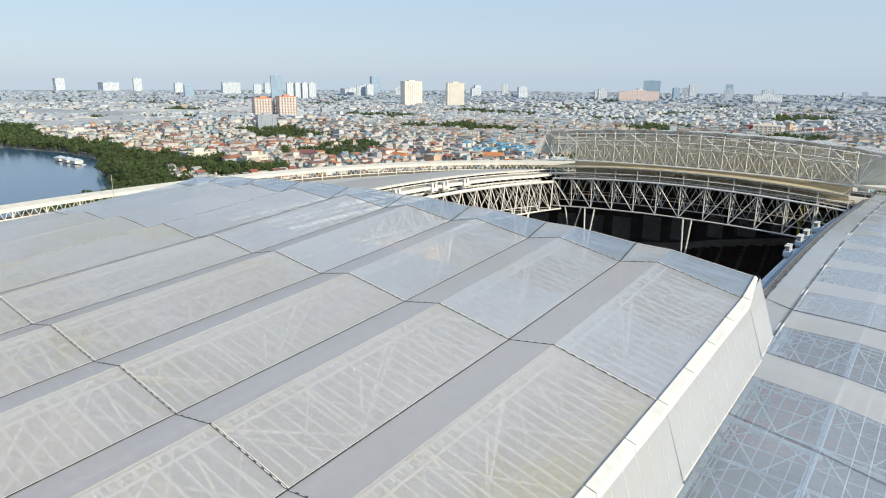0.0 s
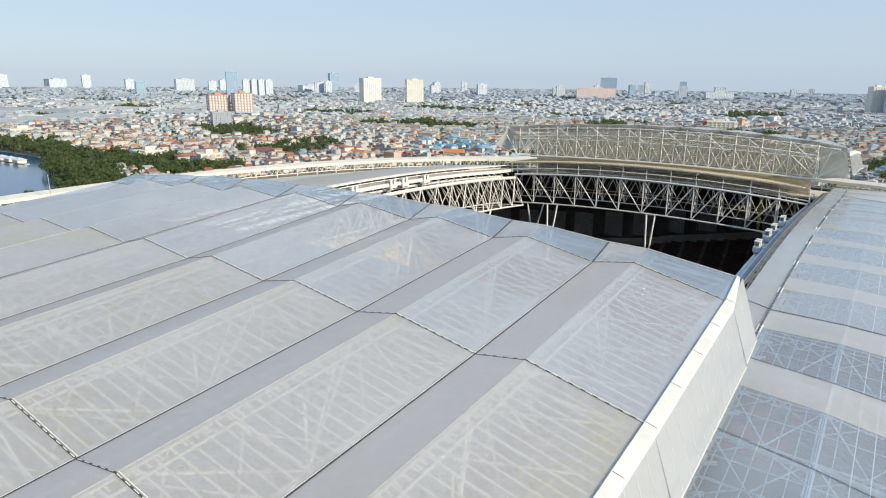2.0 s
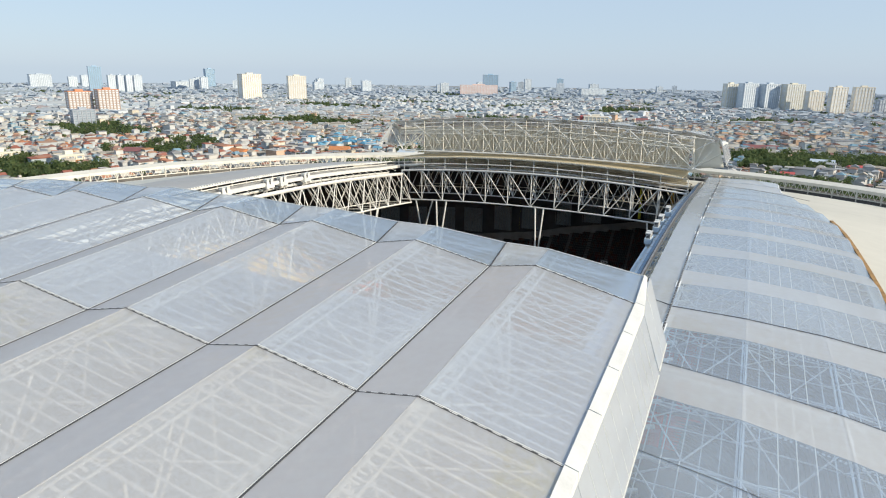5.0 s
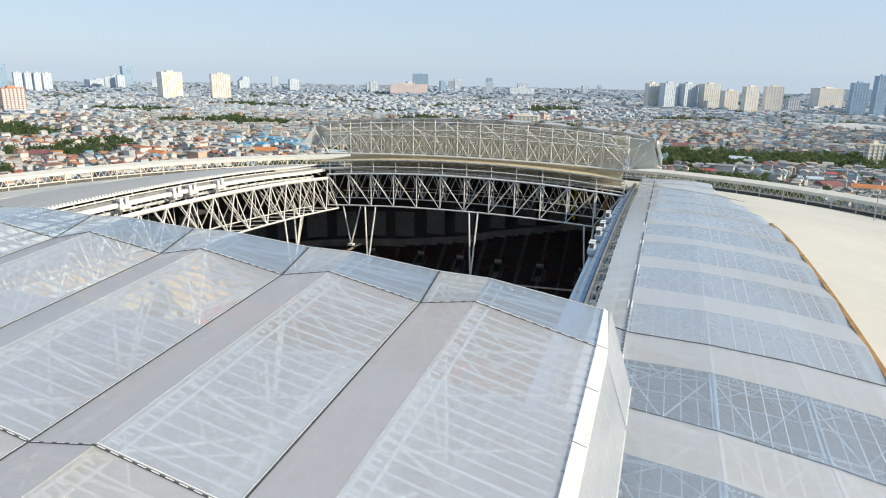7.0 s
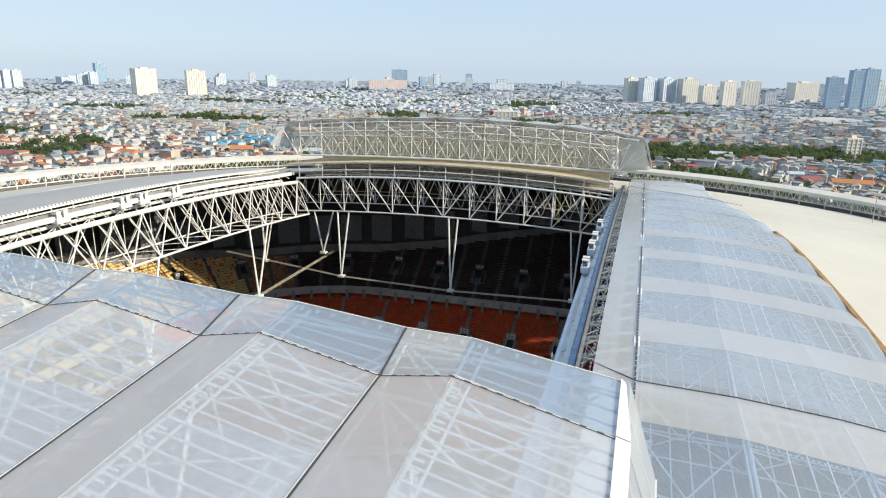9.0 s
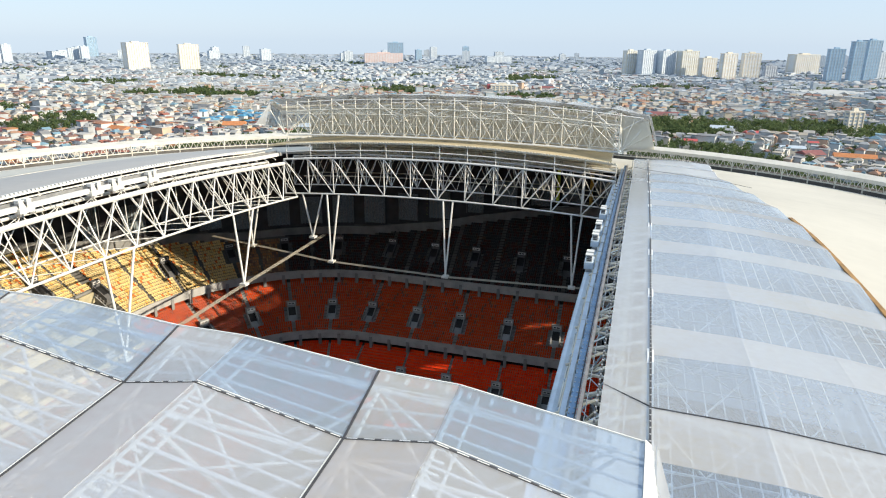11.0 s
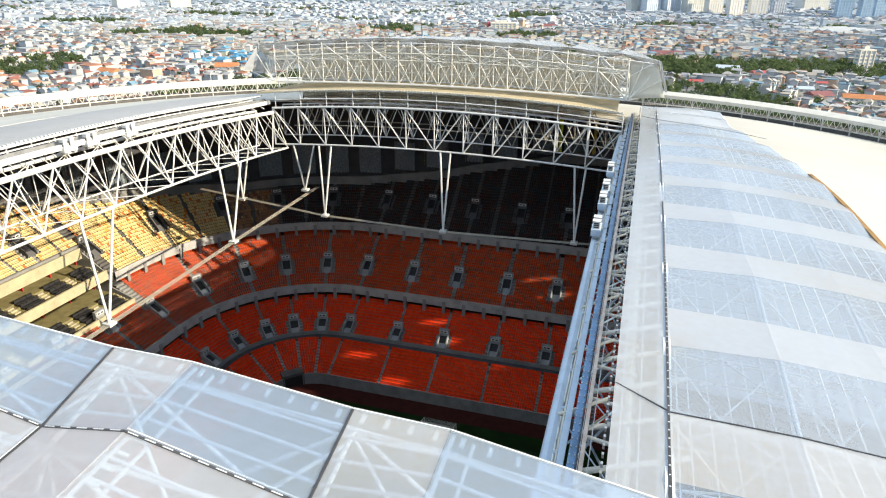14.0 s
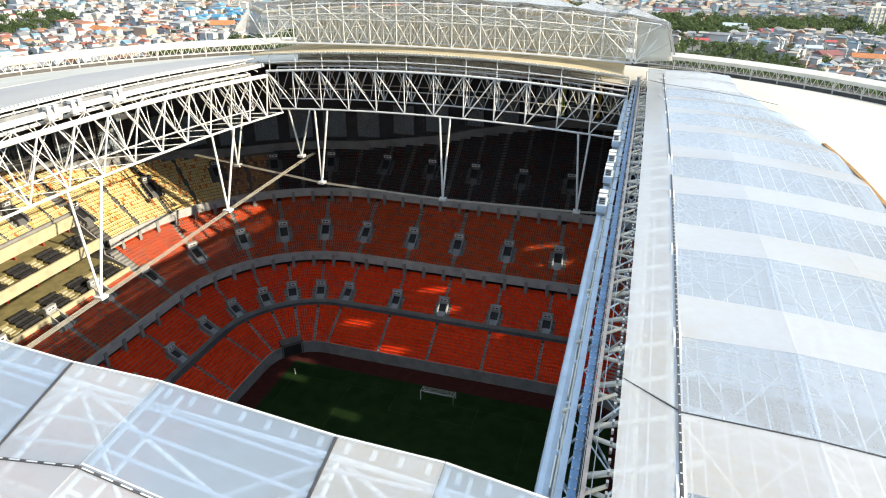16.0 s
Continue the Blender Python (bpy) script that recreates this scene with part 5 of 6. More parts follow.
for x0, x1, y0, y1 in ((-34, 34, 52.4, 52.5), (-34, -33.9, -52.5, 52.5), (33.9, 34, -52.5, 52.5), (-20.15, 20.15, 35.95, 36.05), (-20.15, -20.05, 36, 52.4), (20.05, 20.15, 36, 52.4), (-9.16, 9.16, 46.95, 47.05), (-9.16, -9.06, 47, 52.4), (9.06, 9.16, 47, 52.4)):
    lines.box(x0, x1, y0, y1, -0.02, 0.012)
# line colour only a little brighter than the grass
tagged(lines.done("pitch_lines", paint("dim_line_paint", (0.022, 0.05, 0.016), 0.9, 0, 0.3, 0.5)), "dim pitch lines on the grass", "marking", kind="structure")


def goal():
    g = thing("football_goal", (0, 52.5, 0), "white football goal with a net on the pitch", "goal")
    for x in (-3.66, 3.66):
        strut("post", (x, 52.5, 0), (x, 52.5, 2.44), 0.07, WHITE, g)
        strut("net_support", (x, 52.5, 2.44), (x, 54.6, 2.0), 0.04, WHITE, g)
        strut("net_support", (x, 54.6, 2.0), (x, 54.9, 0), 0.04, WHITE, g)
    strut("crossbar", (-3.73, 52.5, 2.44), (3.73, 52.5, 2.44), 0.07, WHITE, g)
    net = Pile()
    for i in range(25):
        x = lerp(-3.6, 3.6, i / 24)
        net.bar((x, 54.6, 2.0), (x, 54.9, 0.02), 0.02)
        net.bar((x, 52.5, 2.42), (x, 54.6, 2.0), 0.02)
    for i in range(9):
        z = lerp(0.1, 2.0, i / 8)
        net.bar((-3.66, 54.9 - 0.15 * z, z), (3.66, 54.9 - 0.15 * z, z), 0.02)
    net.done("net", WHITE, g, kind="stuff")


goal()
tagged(Pile().box(-34.05, -33.95, 52.4, 52.5, 0, 1.6).done("corner_flag", WHITE), "thin white corner flag post on the pitch", "flag")

# ---- city ----
GROUND = islands("city_ground", [(0, (0.27, 0.28, 0.285))], 0.9, 0.02)
WATER, wnn, wll, wbs = material("lake_water")
wbs.inputs["Base Color"].default_value, wbs.inputs["Roughness"].default_value = (0.03, 0.09, 0.17, 1), 0.15
wno, wbp = wnn.new("ShaderNodeTexNoise"), wnn.new("ShaderNodeBump")
wno.inputs["Scale"].default_value, wno.inputs["Detail"].default_value, wbp.inputs["Strength"].default_value = 0.25, 6, 0.25
wgeo = wnn.new("ShaderNodeNewGeometry")
wll.new(wgeo.outputs["Position"], wno.inputs[0]); wll.new(wno.outputs[0], wbp.inputs["Height"]); wll.new(wbp.outputs[0], wbs.inputs["Normal"])
WALLS = islands("house_walls", [(0, (0.53, 0.55, 0.56)), (0.30, (0.60, 0.60, 0.59)), (0.52, (0.46, 0.49, 0.52)), (0.74, (0.60, 0.55, 0.46)), (0.84, (0.45, 0.53, 0.58)), (0.96, (0.58, 0.42, 0.32))], 0.8, 0.1)
ROOFS = islands("house_roofs", [(0, (0.40, 0.42, 0.44)), (0.20, (0.26, 0.27, 0.285)), (0.38, (0.50, 0.49, 0.47)), (0.58, (0.28, 0.17, 0.14)), (0.68, (0.40, 0.25, 0.18)), (0.76, (0.44, 0.40, 0.34)), (0.92, (0.20, 0.33, 0.42))], 0.75, 0.1)
REDROOFS = islands("tile_roofs", [(0, (0.32, 0.13, 0.10)), (0.25, (0.42, 0.20, 0.13)), (0.45, (0.28, 0.15, 0.12)), (0.65, (0.50, 0.48, 0.46)), (0.9, (0.48, 0.24, 0.12))], 0.75, 0.1)
# Haze put into the colour: walls and roofs turn bluer with distance.
HAZED_WALLS = islands("hazed_house_walls", [(0, (0.50, 0.55, 0.60)), (0.4, (0.58, 0.61, 0.63)), (0.7, (0.44, 0.50, 0.56)), (0.9, (0.52, 0.48, 0.45))], 0.85, 0.03)
DEEP_HAZED_WALLS = islands("distant_hazed_walls", [(0, (0.33, 0.39, 0.46)), (0.5, (0.38, 0.43, 0.49)), (0.8, (0.30, 0.36, 0.43))], 0.85, 0.03)
DEEP_HAZED_ROOFS = islands("distant_hazed_roofs", [(0, (0.33, 0.39, 0.46)), (0.5, (0.37, 0.42, 0.49)), (0.8, (0.29, 0.35, 0.43))], 0.85, 0.03)
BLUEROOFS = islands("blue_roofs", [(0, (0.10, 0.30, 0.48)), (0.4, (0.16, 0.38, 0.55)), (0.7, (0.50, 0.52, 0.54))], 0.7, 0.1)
HAZED_ROOFS = islands("hazed_house_roofs", [(0, (0.42, 0.47, 0.52)), (0.35, (0.35, 0.41, 0.47)), (0.6, (0.50, 0.53, 0.56)), (0.88, (0.38, 0.33, 0.33))], 0.85, 0.03)
LEAF = islands("foliage", [(0, (0.09, 0.135, 0.055)), (0.35, (0.115, 0.155, 0.06)), (0.65, (0.135, 0.16, 0.07)), (0.88, (0.08, 0.125, 0.06))], 0.8, 0.05)
glow_through(LEAF, 0.5, (0.14, 0.19, 0.085))
BARK = paint("bark", (0.12, 0.09, 0.06), 0.9, 0, 0.2, 1.0)
GLASS = paint("window_glass", (0.26, 0.32, 0.38), 0.2, 0, 0.2, 0.3)

gr = bmesh.new()
bmesh.ops.create_circle(gr, cap_ends=True, segments=96, radius=4900)
for vv in gr.verts: vv.co.z = -3.0
tagged(part("ground", gr, GROUND), "pale grey city ground with streets", "ground", kind="structure")

LAKE = [(-1500, 250), (-1247, 318), (-1080, 262), (-974, 231), (-850, 258), (-763, 258), (-703, 240), (-620, 203), (-551, 184), (-470, 140), (-400, 40), (-390, -300), (-1500, -300)]
tagged(part("lake", quads("lake", [(x, y, -2.9) for x, y in LAKE], [tuple(range(len(LAKE)))[::-1]]), WATER), "calm blue-grey lake beside the city", "water", kind="structure")


def in_poly(x, y, poly):
    c = False
    for (x0, y0), (x1, y1) in zip(poly, poly[1:] + poly[:1]):
        if (y0 > y) != (y1 > y) and x < (x1 - x0) * (y - y0) / (y1 - y0) + x0:
            c = not c
    return c


def to_shore(x, y):
    best = 1e9
    for (x0, y0), (x1, y1) in zip(LAKE[:10], LAKE[1:11]):
        d = Vector((x1 - x0, y1 - y0)); q = Vector((x - x0, y - y0))
        t = max(0, min(1, q.dot(d) / d.length_squared))
        best = min(best, (q - d * t).length)
    return best


WEST_TOWERS = [
    ("apartment_tower", -1396, 1575, 61, 82, "white"), ("apartment_tower", -1269, 1646, 55, 78, "white"), ("apartment_tower", -1247, 871, 46, 46, "brick"),
    ("apartment_tower", -1205, 905, 42, 50, "brick"), ("office_block", -956, 657, 33, 27, "grey"), ("office_tower", -2557, 2612, 49, 98, "blue"),
    ("office_tower", -2195, 1652, 42, 99, "blue"), ("apartment_tower", -2158, 1693, 28, 69, "slab"), ("apartment_tower", -2138, 1715, 24, 69, "slab"),
    ("apartment_tower", -2118, 1736, 24, 69, "slab"), ("apartment_tower", -2098, 1760, 28, 69, "slab"), ("apartment_tower", -3888, 1506, 48, 77, "haze"),
    ("apartment_tower", -3903, 1956, 46, 77, "haze"), ("office_tower", -2544, 1469, 37, 58, "blue"), ("apartment_tower", -3940, 1800, 93, 54, "haze"),
    ("apartment_tower", -3198, 1806, 39, 59, "haze"), ("apartment_tower", -2858, 1890, 85, 64, "haze"), ("apartment_tower", -2777, 1989, 37, 55, "haze"),
]
NORTH_TOWERS = [
    ("apartment_tower", -2740, 2025, 37, 61, "haze"), ("office_block", -2334, 2218, 98, 40, "haze"), ("apartment_tower", -2184, 2396, 35, 46, "haze"),
    ("apartment_tower", -1821, 2543, 48, 45, "haze"), ("apartment_tower", -1949, 3000, 32, 61, "haze"), ("office_tower", -1000, 2660, 63, 88, "blue"),
    ("apartment_block", -1026, 2590, 160, 45, "pink"), ("office_tower", -998, 2957, 28, 56, "blue"), ("office_tower", -877, 3361, 31, 71, "blue"),
    ("office_tower", -308, 3379, 21, 45, "haze"), ("apartment_block", -595, 2867, 118, 34, "haze"), ("office_block", -219, 1162, 44, 18, "cream"),
]
EAST_TOWERS = [
    ("apartment_tower", -15, 1976, 36, 74, "yellow"), ("apartment_tower", 31, 1962, 46, 76, "slab"), ("apartment_tower", 84, 1985, 46, 75, "slab"),
    ("apartment_tower", 143, 1991, 52, 75, "yellow"), ("apartment_tower", 194, 1948, 42, 58, "cream"), ("apartment_tower", 239, 1871, 38, 71, "cream"),
    ("apartment_tower", 298, 1906, 44, 72, "cream"), ("apartment_tower", 512, 2352, 80, 66, "cream"), ("office_tower", 480, 1833, 36, 86, "blue"),
    ("office_tower", 538, 1880, 28, 104, "blue"), ("office_tower", 592, 1967, 38, 108, "blue"), ("apartment_tower", 656, 2087, 29, 77, "haze"),
    ("office_block", 367, 2037, 34, 38, "grey"), ("office_block", 264, 786, 17, 23, "white"), ("office_block", -611, 303, 32, 14, "white"),
    ("office_block", -538, 324, 22, 14, "white"), ("warehouse", -1033, 359, 43, 12, "yellow"),
]
# The haze facade carries the air's haze in its colour.
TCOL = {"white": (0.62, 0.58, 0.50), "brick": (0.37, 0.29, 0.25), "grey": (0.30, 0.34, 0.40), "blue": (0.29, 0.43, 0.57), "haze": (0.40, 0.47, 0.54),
        "pink": (0.60, 0.46, 0.43), "cream": (0.64, 0.60, 0.52), "yellow": (0.58, 0.57, 0.50), "slab": (0.45, 0.52, 0.59), "orange": (0.52, 0.22, 0.12), "red": (0.50, 0.08, 0.07)}
# Glass of far towers, lightened to carry the haze.
HAZED_GLASS = paint("hazed_window_glass", (0.66, 0.71, 0.76), 0.25, 0, 0.12, 0.3)
TMAT = {k: paint("facade_" + k, c, 0.6 if k != "blue" else 0.25, 0, 0.08, 0.05) for k, c in TCOL.items()}
TWORDS = {"white": "white rendered", "brick": "brown brick", "grey": "grey panelled", "blue": "blue glass", "haze": "haze-toned distant", "pink": "dull pink", "cream": "cream rendered", "yellow": "yellow and grey", "slab": "grey slab"}


def tower(name, x, y, w, h, col):
    a = math.atan2(y + 70, x - 38) - math.pi / 2 + (random.uniform(0.05, 0.45) if x < -100 else random.uniform(0.35, 0.75))
    d = w * random.uniform(0.45, 0.7) if w < 100 else 22
    t = thing(name, (x, y, -3), f"{TWORDS[col]} {name.replace('_', ' ')} with rows of windows in the city", "building", "city towers")
    m = Matrix.Translation((x, y, -3)) @ Matrix.Rotation(a, 4, "Z")
    def put(nm, pile, mat):
        pile.v = [m @ Vector(q) for q in pile.v]
        pile.done(nm, mat, t, kind="stuff" if nm in ("window_column", "pier") else "")
    n = max(3, int(w / 6.5))
    put("wall", Pile().box(-w / 2, w / 2, -d / 2, d / 2, 0, h), TMAT[col])
    piers_p = Pile()
    for i in range(n + 1):
        xa = -w / 2 + w * i / n
        piers_p.box(xa - 0.5, xa + 0.5, -d / 2 - 0.8, -d / 2, 0, h)
    put("pier", piers_p, TMAT[col])
    put("roof", Pile().box(-w / 2 - 0.6, w / 2 + 0.6, -d / 2 - 0.6, d / 2 + 0.6, h, h + 1.4).box(-w / 6, w / 6, -d / 5, d / 5, h + 1.4, h + 5), TMAT["orange"] if col == "brick" else TMAT[col])
    for i in range(n):
        xa = -w / 2 + w * (i + 0.22) / n
        xb = -w / 2 + w * (i + 0.78) / n
        p = Pile()
        f = max(2, int(h / 3.4))
        for k in range(f):
            z = h * (k + 0.3) / f
            p.box(xa, xb, -d / 2 - 0.25, -d / 2 + 0.1, z, z + h / f * 0.5)
        put("window_column", p, GLASS if col == "blue" or math.hypot(x, y) < 1500 else HAZED_GLASS)
    for s in (-1, 1):
        p = Pile()
        for k in range(max(2, int(h / 3.4))):
            z = h * (k + 0.3) / max(2, int(h / 3.4))
            p.box(s * w / 2 - 0.15, s * w / 2 + 0.25, -d / 4, d / 4, z, z + 1.6)
        put("window_column", p, GLASS if col == "blue" or math.hypot(x, y) < 1500 else HAZED_GLASS)


for tw in WEST_TOWERS + NORTH_TOWERS + EAST_TOWERS:
    tower(*tw)
srnd = random.Random(23)
for _ in range(20):
    az, far = radians(srnd.uniform(-58, 16)), srnd.uniform(3000, 3900)
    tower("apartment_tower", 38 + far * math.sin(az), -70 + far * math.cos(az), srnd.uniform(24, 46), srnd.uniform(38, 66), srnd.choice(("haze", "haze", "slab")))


def warehouse(x, y, w, d, h, a, mat, words):
    t = thing("warehouse", (x, y, -3), f"long low warehouse with a {words} ridged roof", "building", "warehouses")
    m = Matrix.Translation((x, y, -3)) @ Matrix.Rotation(a, 4, "Z")
    def put(nm, pile, mt):
        pile.v = [m @ Vector(q) for q in pile.v]
        pile.done(nm, mt, t)
    put("wall", Pile().box(-w / 2, w / 2, -d / 2, d / 2, 0, h), TMAT["haze"])
    n = max(2, int(d / 22))
    for i in range(n):
        ya, yb = -d / 2 + d * i / n, -d / 2 + d * (i + 1) / n
        ym = (ya + yb) / 2
        put("roof", Pile().solid([(-w / 2 - 1, ya, h), (w / 2 + 1, ya, h), (w / 2 + 1, yb, h), (-w / 2 - 1, yb, h), (-w / 2 - 1, ym, h + 3.5), (w / 2 + 1, ym, h + 3.5)],
                                 [(0, 1, 5, 4), (2, 3, 4, 5), (1, 2, 5), (3, 0, 4), (3, 2, 1, 0)]), mat)
    for k in range(3):
        xa = lerp(-w / 2, w / 2, (k + 0.5) / 3)
        put("gate", Pile().box(xa - 3, xa + 3, -d / 2 - 0.3, -d / 2 + 0.1, 0, 5), GLASS)


WROOF = [paint("warehouse_sheeting", c, 0.7, 0, 0.12, 0.05) for c in ((0.34, 0.37, 0.40), (0.28, 0.31, 0.34), (0.40, 0.42, 0.43))]
wrnd = random.Random(11)
for k in range(26):
    wx, wy = wrnd.uniform(-2500, -1250), wrnd.uniform(430, 1250)
    if k > 22: wx, wy = wrnd.uniform(230, 520), wrnd.uniform(1050, 1500)
    yel = k == 3
    warehouse(-1330 if yel else wx, 505 if yel else wy, 40 if yel else wrnd.uniform(70, 170), 22 if yel else wrnd.uniform(40, 90), wrnd.uniform(8, 12), wrnd.uniform(-0.2, 0.2) + 0.5,
              TMAT["yellow"] if yel else WROOF[wrnd.randrange(3)], "yellow" if yel else "pale grey")


def shop(x, y, w, d, h, a, wall, roof, words):
    """A larger low building with a pitched roof, windows and a door."""
    t = thing("shop_building", (x, y, -3), f"{words} in the city", "building", "larger low buildings")
    m = Matrix.Translation((x, y, -3)) @ Matrix.Rotation(a, 4, "Z")
    def put(nm, pile, mt):
        pile.v = [m @ Vector(q) for q in pile.v]
        pile.done(nm, mt, t)
    put("wall", Pile().box(-w / 2, w / 2, -d / 2, d / 2, 0, h), wall)
    o, rh = 0.8, d * 0.22
    put("roof", Pile().solid([(-w / 2 - o, -d / 2 - o, h), (w / 2 + o, -d / 2 - o, h), (w / 2 + o, d / 2 + o, h), (-w / 2 - o, d / 2 + o, h), (-w / 2 - o, 0, h + rh), (w / 2 + o, 0, h + rh)],
                             [(0, 1, 5, 4), (2, 3, 4, 5), (1, 2, 5), (3, 0, 4), (3, 2, 1, 0)]), roof)
    n = max(2, int(w / 3.5))
    for i in range(n):
        xa = -w / 2 + w * (i + 0.3) / n
        put("window", Pile().box(xa, xa + w / n * 0.45, -d / 2 - 0.12, -d / 2 + 0.1, h - 2.2, h - 0.9), GLASS)
    put("door", Pile().box(-0.8, 0.8, -d / 2 - 0.12, -d / 2 + 0.1, 0, 2.2), STEEL)


ORANGE_T = paint("orange_tiles", (0.50, 0.20, 0.08), 0.8, 0, 0.15, 0.4)
MAROON_T = paint("maroon_tiles", (0.23, 0.09, 0.09), 0.8, 0, 0.15, 0.4)
SCARLET = paint("scarlet_sheeting", (0.46, 0.09, 0.085), 0.6, 0, 0.12, 0.4)
for q in ((206, 548, 30, 12, 7, -0.1, "cream", ORANGE_T, "long cream hall with an orange tile roof"), (176, 560, 18, 14, 6, 0.5, "grey", MAROON_T, "house with a dark maroon roof"),
          (166, 585, 20, 9, 7, 0.1, "white", TMAT["slab"], "white flat shop building with a pale roof"), (81, 600, 11, 8, 7, 0.0, "white", SCARLET, "small white shop under a scarlet roof"),
          (188, 612, 8, 6, 9, 0.0, "white", SCARLET, "small tall shop under a scarlet roof"), (150, 690, 20, 12, 6, 0.3, "white", SCARLET, "hall with a faded red roof"),
          (118, 705, 22, 14, 8, -0.1, "white", TMAT["slab"], "wide white building with a pale roof"), (60, 850, 40, 18, 6, 0.1, "pink", MAROON_T, "hall with a long dull red roof"),
          (-380, 545, 22, 16, 8, 0.4, "cream", ORANGE_T, "cream villa with an orange tile roof"), (-560, 420, 26, 16, 8, 0.2, "white", MAROON_T, "white villa with a maroon roof"),
          (-300, 560, 18, 14, 8, 0.1, "yellow", TMAT["slab"], "yellow house with a pale roof"), (-470, 480, 24, 14, 7, -0.2, "cream", ORANGE_T, "cream house with an orange tile roof"),
          (-218, 1186, 44, 18, 15, 0.42, "cream", TMAT["slab"], "long cream hall with a flat pale roof"), (-245, 1172, 9, 16, 16, 0.42, "red", SCARLET, "tall red block beside a cream hall"),
          (-162, 1285, 42, 16, 8, 0.3, "pink", MAROON_T, "hall with a dark maroon roof")):
    shop(*q[:6], TMAT[q[6]], q[7], q[8])


def jetty():
    j = thing("jetty", (-735, 222, -2.9), "white jetty pavilion with boats on the lake shore", "jetty")
    Pile().box(-770, -705, 219, 224, -2.95, -2.2).done("deck", TMAT["haze"], j)
    for x in (-762, -742, -722):
        Pile().box(x - 6, x + 6, 217, 226, -2.2, 1.0).done("cabin", TMAT["white"], j)
        Pile().solid([(x - 7, 216, 1), (x + 7, 216, 1), (x + 7, 227, 1), (x - 7, 227, 1), (x, 221.5, 3.6)], [(0, 1, 4), (1, 2, 4), (2, 3, 4), (3, 0, 4), (3, 2, 1, 0)]).done("roof", TMAT["slab"], j)


jetty()


BIG = [(206, 548, 20), (176, 560, 13), (166, 585, 13), (81, 600, 9), (188, 612, 7), (150, 690, 13), (118, 705, 14), (60, 850, 24), (-380, 545, 15), (-560, 420, 17), (-300, 560, 13), (-470, 480, 16), (-218, 1186, 26), (-245, 1172, 8), (-162, 1285, 24)]


def free(x, y, margin=0):
    if any(abs(x - bx) < br + 4 and abs(y - by) < br + 4 for bx, by, br in BIG): return False
    if (x - CX) ** 2 / (175 + margin) ** 2 + y ** 2 / (195 + margin) ** 2 < 1: return False
    if in_poly(x, y, LAKE): return False
    return True


def wooded(x, y):
    d = to_shore(x, y)
    if y < 420 and x < -380 and d < 55 + 25 * noise.noise((x * 0.01, y * 0.01, 0)): return True
    if 40 < x < 118 and 640 < y < 770 and noise.noise((x * 0.02, y * 0.02, 3)) > -0.35: return True
    if -720 < x < -470 and 230 < y < 330 and noise.noise((x * 0.012, y * 0.012, 5)) > -0.1: return True
    return False


